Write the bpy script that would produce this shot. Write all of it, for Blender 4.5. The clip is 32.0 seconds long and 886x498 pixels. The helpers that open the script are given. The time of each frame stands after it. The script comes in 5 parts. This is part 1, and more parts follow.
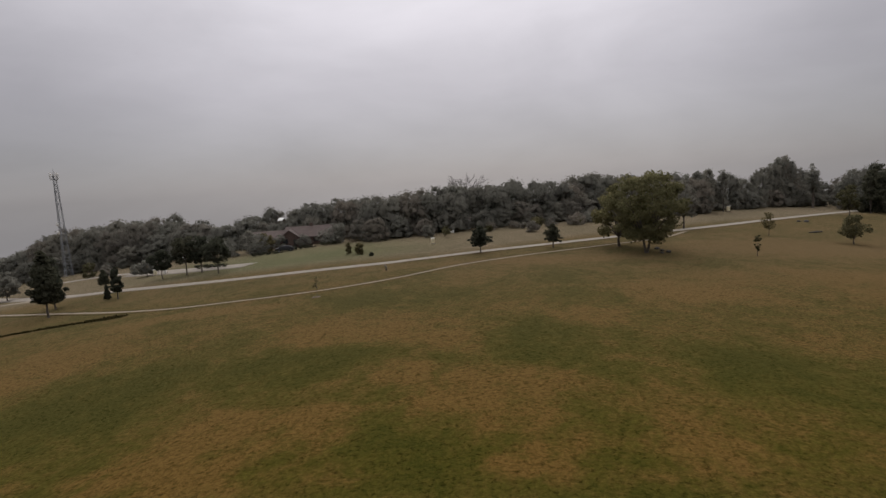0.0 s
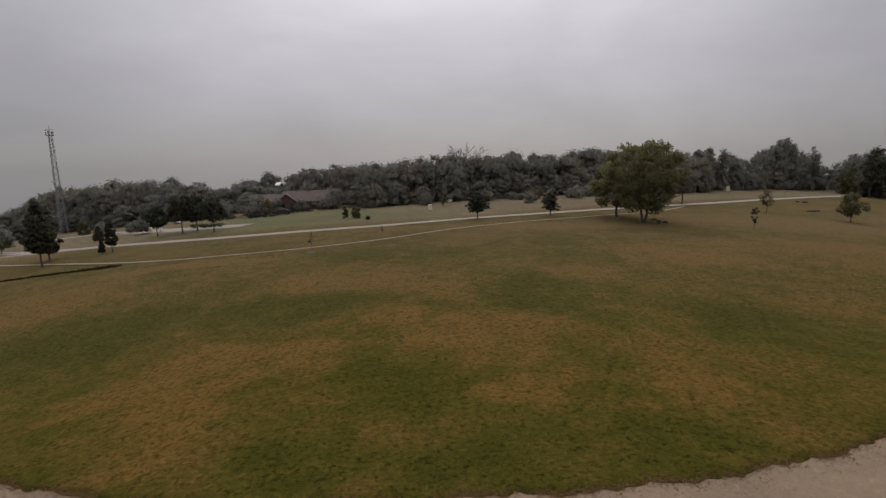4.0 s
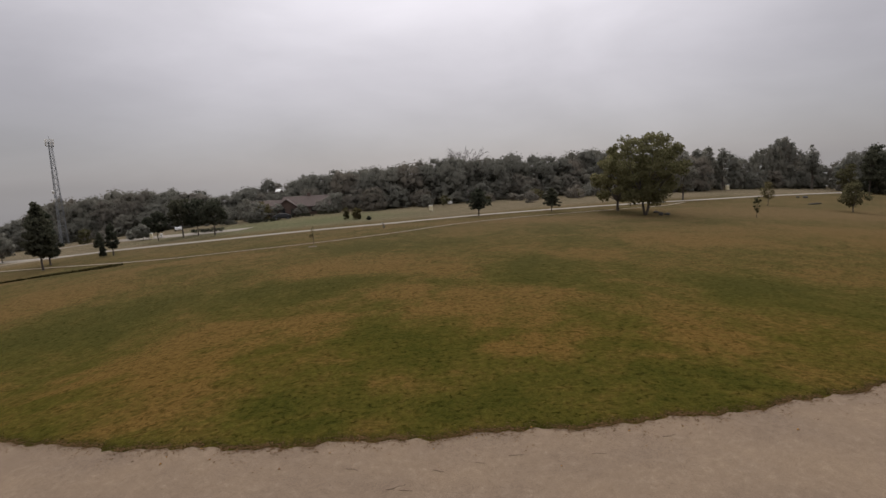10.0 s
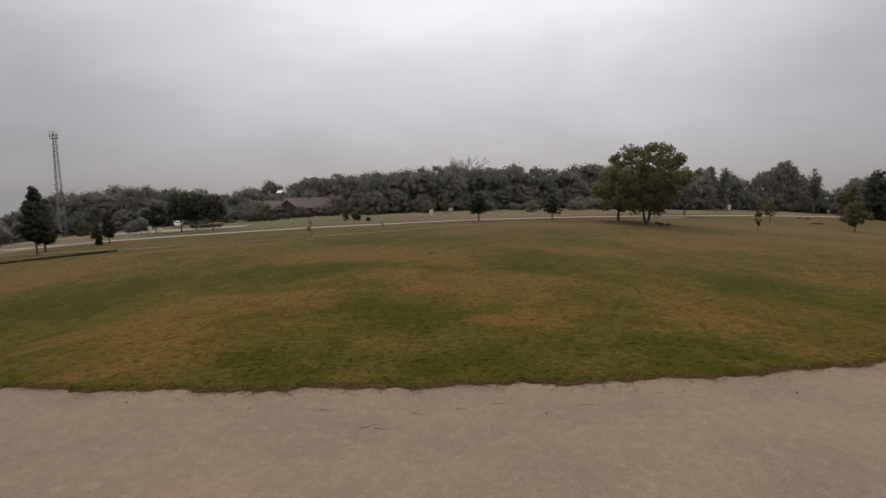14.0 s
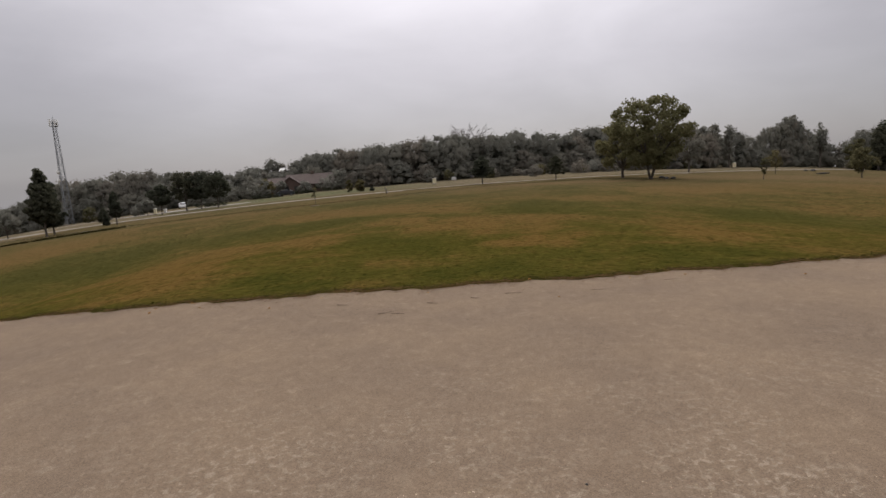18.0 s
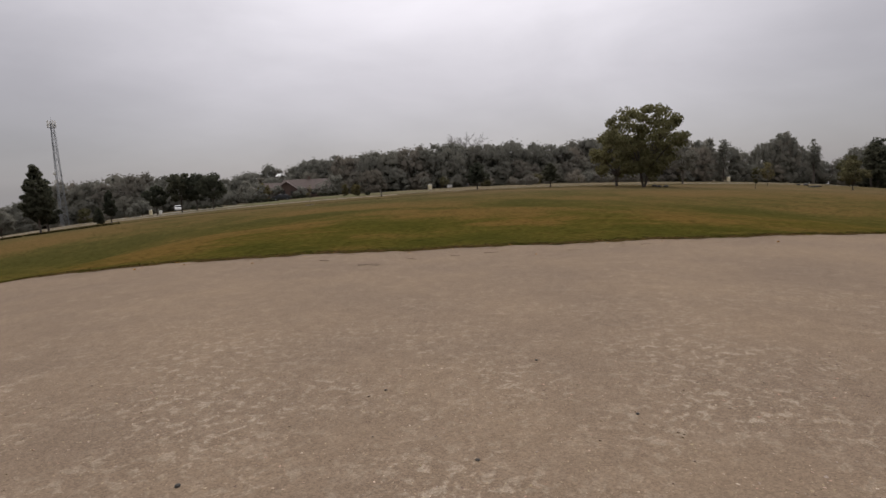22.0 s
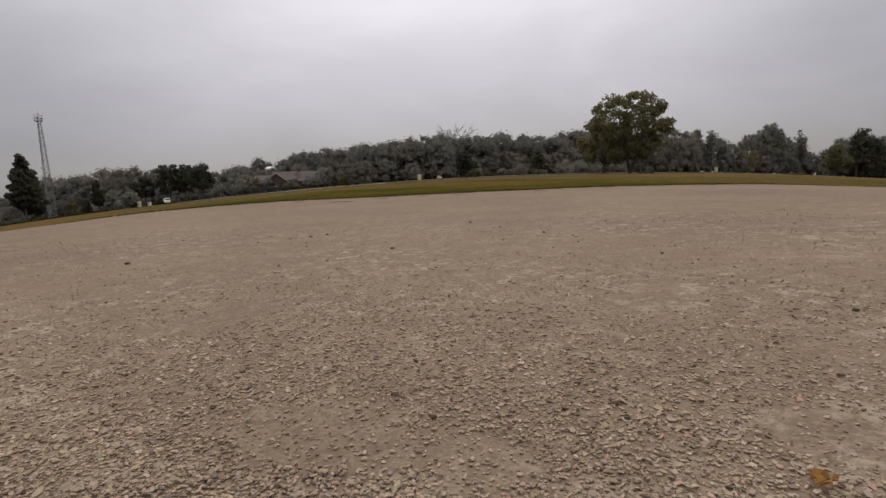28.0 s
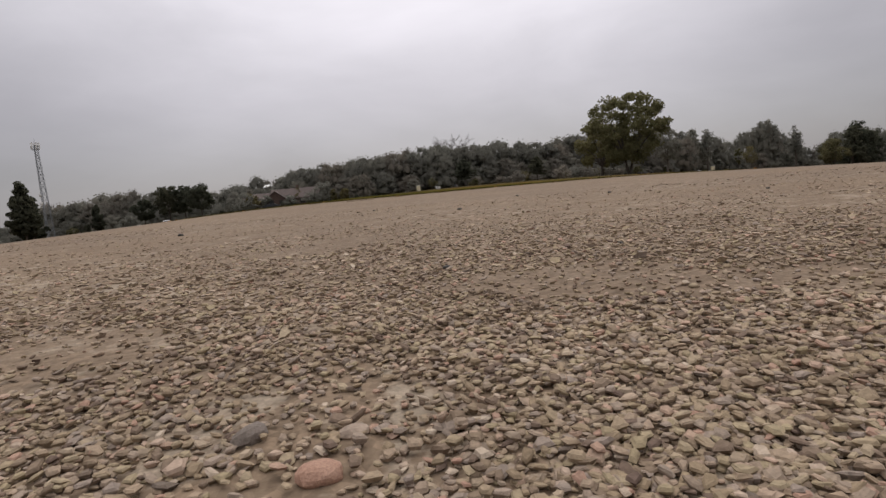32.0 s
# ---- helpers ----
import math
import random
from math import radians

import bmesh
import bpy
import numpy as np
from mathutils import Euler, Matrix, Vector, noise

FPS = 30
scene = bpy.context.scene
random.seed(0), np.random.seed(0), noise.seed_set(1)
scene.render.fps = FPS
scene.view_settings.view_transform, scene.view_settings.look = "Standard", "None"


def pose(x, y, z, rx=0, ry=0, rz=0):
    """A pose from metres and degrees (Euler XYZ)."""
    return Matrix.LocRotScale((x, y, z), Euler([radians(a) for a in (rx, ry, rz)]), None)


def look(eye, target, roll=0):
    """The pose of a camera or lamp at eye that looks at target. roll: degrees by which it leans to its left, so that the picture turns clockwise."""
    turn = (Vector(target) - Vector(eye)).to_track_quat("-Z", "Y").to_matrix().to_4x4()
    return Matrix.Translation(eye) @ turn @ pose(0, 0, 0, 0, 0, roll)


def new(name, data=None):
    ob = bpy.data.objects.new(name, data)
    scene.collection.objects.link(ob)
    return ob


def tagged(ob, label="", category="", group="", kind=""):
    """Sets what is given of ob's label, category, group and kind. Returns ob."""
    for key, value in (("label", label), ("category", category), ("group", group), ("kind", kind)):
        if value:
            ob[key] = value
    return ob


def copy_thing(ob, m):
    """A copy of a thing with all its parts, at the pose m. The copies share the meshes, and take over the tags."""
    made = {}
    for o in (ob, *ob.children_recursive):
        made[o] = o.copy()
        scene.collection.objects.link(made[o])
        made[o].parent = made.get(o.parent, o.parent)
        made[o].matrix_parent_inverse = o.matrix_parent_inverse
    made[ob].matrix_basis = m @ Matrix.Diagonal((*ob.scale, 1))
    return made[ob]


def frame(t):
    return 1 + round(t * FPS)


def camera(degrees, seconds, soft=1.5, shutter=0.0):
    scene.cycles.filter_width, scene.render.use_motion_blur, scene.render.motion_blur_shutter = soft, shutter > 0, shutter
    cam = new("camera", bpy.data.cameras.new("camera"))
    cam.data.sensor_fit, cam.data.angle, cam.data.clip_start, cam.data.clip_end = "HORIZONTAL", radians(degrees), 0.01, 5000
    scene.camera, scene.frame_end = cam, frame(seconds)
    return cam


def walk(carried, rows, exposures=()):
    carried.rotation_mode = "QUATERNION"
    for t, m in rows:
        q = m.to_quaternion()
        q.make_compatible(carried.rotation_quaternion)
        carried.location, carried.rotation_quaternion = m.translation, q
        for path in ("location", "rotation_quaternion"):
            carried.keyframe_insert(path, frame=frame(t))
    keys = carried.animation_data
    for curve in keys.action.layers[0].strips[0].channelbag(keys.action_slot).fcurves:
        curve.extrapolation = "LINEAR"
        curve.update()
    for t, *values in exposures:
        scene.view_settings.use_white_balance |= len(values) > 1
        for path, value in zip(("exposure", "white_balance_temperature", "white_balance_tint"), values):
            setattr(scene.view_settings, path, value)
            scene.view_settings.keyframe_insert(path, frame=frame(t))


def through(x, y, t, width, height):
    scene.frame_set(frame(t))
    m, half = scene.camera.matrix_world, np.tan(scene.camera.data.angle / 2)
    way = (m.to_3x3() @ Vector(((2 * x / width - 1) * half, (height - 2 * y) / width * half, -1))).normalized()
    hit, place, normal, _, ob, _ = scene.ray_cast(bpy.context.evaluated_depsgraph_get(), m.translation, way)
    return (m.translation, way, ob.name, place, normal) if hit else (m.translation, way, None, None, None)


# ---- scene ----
# ---- camera ----
cam = camera(78.0, 32.0, soft=1.5)
PATH = [
    (0, (-0.255, 0.595, 12.410), (-0.278, 10.520, 11.191), -3.48),
    (0.5, (-0.425, 0.765, 12.274), (-0.405, 10.653, 10.781), -2.48),
    (1, (-0.510, 0.850, 12.155), (-0.482, 10.768, 10.873), -1.91),
    (1.5, (-0.595, 0.884, 11.900), (-0.583, 10.764, 10.354), -2.92),
    (2, (-0.561, 0.884, 11.645), (-0.587, 10.775, 10.170), -1.45),
    (2.5, (-0.374, 0.816, 11.220), (-0.322, 10.764, 10.204), -0.99),
    (3, (-0.204, 0.680, 10.710), (-0.133, 10.597, 9.424), 0.41),
    (3.5, (-0.153, 0.510, 10.285), (-0.131, 10.375, 8.650), -1.08),
    (5.5, (-0.096, 0.440, 9.934), (-0.104, 10.331, 8.462), -2.08),
    (6, (-0.120, 0.488, 9.631), (-0.126, 10.391, 8.246), -2.61),
    (6.5, (-0.194, 0.457, 9.326), (-0.217, 10.379, 8.081), -3.90),
    (7, (-0.598, 0.126, 9.404), (-0.552, 10.041, 8.104), -3.07),
    (7.5, (-0.595, 0.208, 8.884), (-0.576, 10.109, 7.479), -2.95),
    (8, (-0.593, 0.309, 8.450), (-0.550, 10.218, 7.109), -3.00),
    (8.5, (-0.534, 0.261, 8.214), (-0.505, 10.205, 7.153), -4.33),
    (9, (-0.539, 0.306, 8.194), (-0.506, 10.230, 6.967), -3.20),
    (9.5, (-0.501, 0.397, 8.075), (-0.438, 10.293, 6.631), -1.41),
    (10, (-0.521, 0.416, 7.667), (-0.515, 10.317, 6.260), -2.77),
    (10.5, (-0.582, 0.493, 7.361), (-0.592, 10.396, 5.970), -4.51),
    (11, (-0.541, 0.538, 7.225), (-0.540, 10.478, 6.134), -4.03),
    (11.5, (-0.448, 0.560, 7.191), (-0.408, 10.513, 6.224), -2.61),
    (12, (-0.357, 0.597, 7.072), (-0.314, 10.544, 6.048), -1.27),
    (12.5, (-0.302, 0.681, 6.647), (-0.273, 10.614, 5.487), -0.48),
    (13, (-0.278, 0.690, 6.307), (-0.279, 10.605, 5.007), -1.00),
    (13.5, (-0.256, 0.684, 6.086), (-0.261, 10.599, 4.780), -0.14),
    (14, (-0.238, 0.747, 5.542), (-0.231, 10.682, 4.408), -0.52),
    (14.5, (-0.204, 0.835, 4.651), (-0.174, 10.754, 3.376), -1.00),
    (15, (-0.128, 0.505, 4.388), (-0.075, 10.405, 2.974), -0.73),
    (15.5, (-0.226, 0.508, 4.348), (-0.267, 10.430, 3.108), -2.78),
    (17.5, (-0.510, 0.340, 3.604), (-0.550, 10.256, 2.301), -2.40),
    (18, (-0.425, 0.255, 3.434), (-0.525, 10.137, 1.905), -3.27),
    (18.5, (-0.306, 0.170, 3.400), (-0.353, 10.065, 1.954), -3.18),
    (19, (-0.170, 0.102, 3.349), (-0.162, 10.022, 2.083), -2.86),
    (19.5, (-0.085, 0.000, 3.077), (-0.112, 9.922, 1.829), -2.54),
    (20, (0.004, -0.211, 2.764), (0.007, 9.694, 1.388), -1.32),
    (20.5, (0.033, -0.215, 2.658), (0.074, 9.698, 1.338), -2.02),
    (21, (-0.018, -0.231, 2.358), (0.014, 9.675, 0.997), -3.24),
    (21.5, (-0.009, -0.185, 2.187), (0.025, 9.732, 0.902), -1.99),
    (22, (-0.071, -0.246, 2.050), (-0.096, 9.669, 0.751), -2.23),
    (22.5, (-0.082, -0.167, 1.805), (-0.137, 9.738, 0.427), -3.91),
    (23, (-0.020, -0.143, 1.596), (0.002, 9.774, 0.307), -2.18),
    (23.5, (0.018, -0.151, 1.398), (0.059, 9.775, 0.181), -2.11),
    (24, (0.021, -0.188, 1.309), (0.077, 9.716, -0.073), -2.10),
    (24.5, (-0.019, -0.223, 1.153), (0.019, 9.681, -0.226), -2.83),
    (25, (-0.058, -0.245, 1.075), (-0.022, 9.658, -0.319), -2.85),
    (25.5, (-0.050, -0.221, 0.956), (0.061, 9.698, -0.309), -2.45),
    (27.5, (0.509, -1.088, 0.720), (0.630, 8.820, -0.622), -2.34),
    (28, (0.485, -1.031, 0.600), (0.589, 8.875, -0.762), -2.60),
    (28.5, (0.416, -1.015, 0.410), (0.555, 8.895, -0.923), -3.28),
    (29, (0.364, -1.026, 0.600), (0.565, 8.874, -0.800), -3.70),
    (29.5, (0.389, -0.934, 0.670), (0.678, 8.993, -0.496), -4.22),
    (30, (0.346, -0.882, 0.430), (0.629, 9.042, -0.768), -2.48),
    (30.5, (0.014, -1.145, 0.450), (0.186, 8.737, -1.075), -3.83),
    (31, (-0.458, -1.437, 0.500), (-0.356, 8.456, -0.954), -5.62),
    (31.2, (-0.358, -1.337, 0.420), (-0.286, 8.564, -0.979), -6.20),
    (31.5, (-0.039, -0.979, 0.170), (0.049, 8.933, -1.150), -5.77),
    (31.7, (-0.102, -0.774, 0.095), (0.077, 9.135, -1.238), -5.00),
    (32, (-0.103, -0.792, 0.200), (0.028, 9.141, -0.951), -5.12),
]
walk(cam, [(t, look(eye, target, roll)) for t, eye, target, roll in PATH], exposures=[(0, -0.44), (1, -0.31), (2, -0.24), (3, -0.52), (4.5, -0.4), (6, -0.28), (7, -0.46), (8, -0.3), (9, -0.34), (10, -0.26), (11, -0.21), (12, -0.34), (13, -0.26), (15, -0.23), (18, -0.18), (21, -0.2), (24, -0.28), (28, -0.3), (32, -0.26)])

# ---- world and light ----
world = bpy.data.worlds.new("overcast_sky")
scene.world = world
world.use_nodes = True
wn, wl = world.node_tree.nodes, world.node_tree.links
wn.clear()
SUN_AZ, SUN_EL = radians(3), radians(40)


def wnode(kind, **values):
    n = wn.new(kind)
    for key, value in values.items():
        n.inputs[key].default_value = value
    return n


geo = wn.new("ShaderNodeTexCoord")
split = wn.new("ShaderNodeSeparateXYZ")
wl.new(geo.outputs["Generated"], split.inputs[0])
# cloud deck: brighter towards the zenith, as an overcast sky is, with soft billows
grade = wn.new("ShaderNodeValToRGB")
grade.color_ramp.elements[0].position, grade.color_ramp.elements[0].color = 0.0, (0.485, 0.47, 0.495, 1)
grade.color_ramp.elements[1].position, grade.color_ramp.elements[1].color = 1.0, (2.45, 2.37, 2.42, 1)
mid = grade.color_ramp.elements.new(0.16)
mid.color = (0.635, 0.605, 0.65, 1)
mid = grade.color_ramp.elements.new(0.36)
mid.color = (0.865, 0.83, 0.885, 1)
wl.new(split.outputs["Z"], grade.inputs[0])
flat = wn.new("ShaderNodeMapping")
flat.inputs["Scale"].default_value = (1.0, 1.0, 2.6)
wl.new(geo.outputs["Generated"], flat.inputs[0])
billow = wnode("ShaderNodeTexNoise", Scale=2.3, Detail=7.0, Roughness=0.52, Distortion=0.25)
wl.new(flat.outputs[0], billow.inputs["Vector"])
tone = wn.new("ShaderNodeMapRange")
for key, value in (("From Min", 0.3), ("From Max", 0.7), ("To Min", 0.86), ("To Max", 1.12)):
    tone.inputs[key].default_value = value
wl.new(billow.outputs["Fac"], tone.inputs["Value"])
deck = wn.new("ShaderNodeVectorMath")
deck.operation = "SCALE"
wl.new(grade.outputs["Color"], deck.inputs[0])
wl.new(tone.outputs[0], deck.inputs["Scale"])
# the cloud is thinner, and brighter, about the hidden sun
toward = wn.new("ShaderNodeVectorMath")
toward.operation = "DOT_PRODUCT"
toward.inputs[1].default_value = (math.sin(SUN_AZ) * math.cos(SUN_EL), math.cos(SUN_AZ) * math.cos(SUN_EL), math.sin(SUN_EL))
wl.new(geo.outputs["Generated"], toward.inputs[0])
halo = wn.new("ShaderNodeMapRange")
halo.interpolation_type = "SMOOTHSTEP"
for key, value in (("From Min", 0.6), ("From Max", 1.0), ("To Min", 0.70), ("To Max", 1.25)):
    halo.inputs[key].default_value = value
wl.new(toward.outputs["Value"], halo.inputs["Value"])
lit = wn.new("ShaderNodeVectorMath")
lit.operation = "SCALE"
wl.new(deck.outputs[0], lit.inputs[0])
wl.new(halo.outputs[0], lit.inputs["Scale"])
sky = wn.new("ShaderNodeTexSky")
sky.sky_type, sky.sun_disc, sky.sun_elevation, sky.sun_rotation = "NISHITA", False, SUN_EL, SUN_AZ
thin = wn.new("ShaderNodeVectorMath")
thin.operation = "SCALE"
thin.inputs["Scale"].default_value = 0.008
wl.new(sky.outputs[0], thin.inputs[0])
both = wn.new("ShaderNodeVectorMath")
both.operation = "ADD"
wl.new(lit.outputs[0], both.inputs[0])
wl.new(thin.outputs[0], both.inputs[1])
back = wnode("ShaderNodeBackground", Strength=1.0)
wl.new(both.outputs[0], back.inputs["Color"])
wl.new(back.outputs[0], wn.new("ShaderNodeOutputWorld").inputs["Surface"])

sun = new("sun", bpy.data.lights.new("sun", "SUN"))
sun.data.energy, sun.data.angle, sun.data.color = 0.8, radians(16), (1.0, 0.96, 0.9)
sun_from = Vector((math.sin(SUN_AZ) * math.cos(SUN_EL), math.cos(SUN_AZ) * math.cos(SUN_EL), math.sin(SUN_EL)))
sun.matrix_world = look(sun_from * 200, (0, 0, 0))

# ---- materials ----
def shader(name, rough=0.85, metal=0.0, spec=0.3):
    m = bpy.data.materials.new(name)
    m.use_nodes = True
    b = m.node_tree.nodes["Principled BSDF"]
    b.inputs["Roughness"].default_value, b.inputs["Metallic"].default_value = rough, metal
    b.inputs["Specular IOR Level"].default_value = spec
    return m, m.node_tree.nodes, m.node_tree.links, b


def put(nodes, kind, **values):
    n = nodes.new(kind)
    for key, value in values.items():
        n.inputs[key.replace("_", " ")].default_value = value
    return n


def ramp(nodes, links, source, stops):
    r = nodes.new("ShaderNodeValToRGB")
    e = r.color_ramp.elements
    e[0].position, e[0].color = stops[0][0], (*stops[0][1], 1)
    e[1].position, e[1].color = stops[-1][0], (*stops[-1][1], 1)
    for at, c in stops[1:-1]:
        e.new(at).color = (*c, 1)
    links.new(source, r.inputs[0])
    return r.outputs[0]


def blend(nodes, links, how, fac, a, b):
    """A colour mix; fac may be a number or a socket, a and b sockets or colours."""
    m = nodes.new("ShaderNodeMix")
    m.data_type, m.blend_type = "RGBA", how
    for slot, value in ((0, fac), (6, a), (7, b)):
        if isinstance(value, bpy.types.NodeSocket):
            links.new(value, m.inputs[slot])
        else:
            m.inputs[slot].default_value = value if slot == 0 else (*value, 1)
    return m.outputs[2]


def space(nodes, links, scale=(1, 1, 1), world=True):
    c = nodes.new("ShaderNodeNewGeometry") if world else nodes.new("ShaderNodeTexCoord")
    m = nodes.new("ShaderNodeMapping")
    m.inputs["Scale"].default_value = scale
    links.new(c.outputs["Position" if world else "Object"], m.inputs[0])
    return m.outputs[0]


def bumped(nodes, links, b, height, strength=0.4, distance=0.02):
    n = put(nodes, "ShaderNodeBump", Strength=strength, Distance=distance)
    links.new(height, n.inputs["Height"])
    links.new(n.outputs[0], b.inputs["Normal"])


def mottled(name, dark, light, scale=6.0, rough=0.85, metal=0.0, bump=0.3, island=0.0, random_tone=0.0, spec=0.3):
    """A worn surface: two scales of mottling between two colours, fine relief, and tone by piece or by object."""
    m, n, l, b = shader(name, rough, metal, spec)
    v = space(n, l, world=False)
    big = put(n, "ShaderNodeTexNoise", Scale=scale, Detail=5.0, Roughness=0.6)
    fine = put(n, "ShaderNodeTexNoise", Scale=scale * 9, Detail=4.0, Roughness=0.65)
    l.new(v, big.inputs["Vector"]), l.new(v, fine.inputs["Vector"])
    c = ramp(n, l, big.outputs["Fac"], [(0.3, dark), (0.7, light)])
    grain = ramp(n, l, fine.outputs["Fac"], [(0.3, (0.72, 0.72, 0.72)), (0.7, (1.18, 1.18, 1.18))])
    c = blend(n, l, "MULTIPLY", 1.0, c, grain)
    for amount, kind, out in ((island, "ShaderNodeNewGeometry", "Random Per Island"), (random_tone, "ShaderNodeObjectInfo", "Random")):
        if amount:
            g = n.new(kind)
            t = ramp(n, l, g.outputs[out], [(0.0, (1 - amount,) * 3), (1.0, (1 + amount,) * 3)])
            c = blend(n, l, "MULTIPLY", 1.0, c, t)
    l.new(c, b.inputs["Base Color"])
    if bump:
        bumped(n, l, b, fine.outputs["Fac"], bump, 0.01)
    return m


def leafy(name, dark, light, tree_tone=0.25, through=0.4):
    """Foliage: tone by leaf and by tree, a little light through the leaf."""
    m, n, l, b = shader(name, 0.9, 0.0, 0.0)
    g, o = n.new("ShaderNodeNewGeometry"), n.new("ShaderNodeObjectInfo")
    c = ramp(n, l, g.outputs["Random Per Island"], [(0.0, dark), (0.75, tuple((a + z) / 2 for a, z in zip(dark, light))), (1.0, light)])
    t = ramp(n, l, o.outputs["Random"], [(0.0, (1 - tree_tone, 1 - tree_tone, 1 - tree_tone)), (0.5, (1, 1, 1)), (1.0, (1 + tree_tone * 1.3, 1 + tree_tone * 0.8, 1 + tree_tone * 0.4))])
    c = blend(n, l, "MULTIPLY", 1.0, c, t)
    l.new(c, b.inputs["Base Color"])
    t = put(n, "ShaderNodeBsdfTranslucent")
    l.new(c, t.inputs["Color"])
    mix = put(n, "ShaderNodeMixShader", Fac=through)
    out = n["Material Output"]
    l.new(b.outputs[0], mix.inputs[1]), l.new(t.outputs[0], mix.inputs[2]), l.new(mix.outputs[0], out.inputs["Surface"])
    return m


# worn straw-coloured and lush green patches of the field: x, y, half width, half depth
STRAW_PATCHES = [(2.2, 31.6, 5, 5.5), (5.6, 33, 3, 2.6), (-13.4, 27, 3.6, 6), (-11.3, 19, 3, 2.6), (-13, 49, 4.4, 4.4), (-2.7, 48, 6, 7), (-17.5, 27, 2.4, 2.4), (-38, 50, 9, 7), (-8.7, 30, 2.8, 2.6),
                 (2.8, 23, 1.8, 1.8), (13, 49, 4, 3.4), (-3.9, 37, 2.5, 3.6), (11, 24, 2.3, 3.2), (26, 58, 9, 7), (-30, 64, 9, 3), (16, 84, 14, 4), (46, 62, 14, 9), (60, 92, 22, 12)]
GREEN_PATCHES = [(6.4, 42, 4, 7), (-7.8, 40, 6, 4.4), (-1.4, 25, 4.2, 3.2), (0.4, 17.6, 3.4, 1.8), (-4.3, 17.8, 3, 1.8), (-28, 41, 7, 7), (-16.3, 42, 3.6, 3.6), (9, 19.5, 2.4, 2), (20, 37, 5, 4), (-5, 62, 9, 5), (-20, 110, 20, 8)]


def grass_ground():
    """Mown autumn grass: patches of green and straw, finer tufts, bare brown spots."""
    m, n, l, b = shader("mown_grass", 0.95, 0.0, 0.0)
    b.inputs["Sheen Weight"].default_value, b.inputs["Sheen Roughness"].default_value = 0.05, 0.5
    b.inputs["Sheen Tint"].default_value = (0.62, 0.56, 0.2, 1)
    v = space(n, l)
    wide = put(n, "ShaderNodeTexNoise", Scale=0.11, Detail=4.0, Roughness=0.55, Distortion=0.6)
    patch = put(n, "ShaderNodeTexNoise", Scale=0.5, Detail=8.0, Roughness=0.7, Distortion=0.4)
    tuft = put(n, "ShaderNodeTexNoise", Scale=4.2, Detail=7.0, Roughness=0.78)
    blade = put(n, "ShaderNodeTexNoise", Scale=26.0, Detail=4.0, Roughness=0.7)
    for t in (wide, patch, tuft, blade):
        l.new(v, t.inputs["Vector"])
    warp = put(n, "ShaderNodeTexNoise", Scale=0.3, Detail=5.0, Roughness=0.65)
    l.new(v, warp.inputs["Vector"])
    shift = n.new("ShaderNodeVectorMath")
    shift.operation = "MULTIPLY_ADD"
    shift.inputs[1].default_value, shift.inputs[2].default_value = (7, 7, 0), (-3.5, -3.5, 0)
    l.new(warp.outputs["Color"], shift.inputs[0])
    moved = n.new("ShaderNodeVectorMath")
    l.new(v, moved.inputs[0]), l.new(shift.outputs[0], moved.inputs[1])

    def worn(spots):
        total = None
        for x, y, rx, ry in spots:
            mp = n.new("ShaderNodeMapping")
            mp.inputs["Location"].default_value, mp.inputs["Scale"].default_value = (-x / rx, -y / ry, 0), (1 / rx, 1 / ry, 0)
            le = n.new("ShaderNodeVectorMath")
            le.operation = "LENGTH"
            fall = put(n, "ShaderNodeMapRange", From_Min=1.5, From_Max=0.35)
            fall.interpolation_type = "SMOOTHSTEP"
            l.new(moved.outputs[0], mp.inputs[0]), l.new(mp.outputs[0], le.inputs[0]), l.new(le.outputs["Value"], fall.inputs["Value"])
            if total is None:
                total = fall.outputs[0]
            else:
                mx = n.new("ShaderNodeMath")
                mx.operation = "MAXIMUM"
                l.new(total, mx.inputs[0]), l.new(fall.outputs[0], mx.inputs[1])
                total = mx.outputs[0]
        return total

    def mathed(how, a, k, c=0.0):
        x = n.new("ShaderNodeMath")
        x.operation = how
        l.new(a, x.inputs[0])
        for slot, value in ((1, k), (2, c)):
            if isinstance(value, bpy.types.NodeSocket):
                l.new(value, x.inputs[slot])
            else:
                x.inputs[slot].default_value = value
        return x.outputs[0]

    dry = mathed("MULTIPLY_ADD", worn(STRAW_PATCHES), 0.15, mathed("MULTIPLY", patch.outputs["Fac"], 0.55))
    dry = mathed("MULTIPLY_ADD", worn(GREEN_PATCHES), -0.11, dry)
    dry = mathed("MULTIPLY_ADD", wide.outputs["Fac"], 0.45, dry)
    clump = put(n, "ShaderNodeTexNoise", Scale=1.7, Detail=5.0, Roughness=0.65, Distortion=0.6)
    speck = put(n, "ShaderNodeTexNoise", Scale=2.9, Detail=6.0, Roughness=0.7, Distortion=0.3)
    l.new(v, clump.inputs["Vector"]), l.new(v, speck.inputs["Vector"])
    dry = mathed("MULTIPLY_ADD", clump.outputs["Fac"], 0.22, mathed("SUBTRACT", dry, 0.11))
    c = ramp(n, l, dry, [(0.36, (0.041, 0.040, 0.0078)), (0.46, (0.060, 0.051, 0.0108)), (0.54, (0.080, 0.057, 0.0148)), (0.64, (0.112, 0.067, 0.0205))])
    # the meadow further out: dry grass, paled and greyed with distance as haze
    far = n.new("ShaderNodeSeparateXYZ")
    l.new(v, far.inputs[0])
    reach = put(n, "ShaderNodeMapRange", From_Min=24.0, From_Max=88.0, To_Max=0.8)
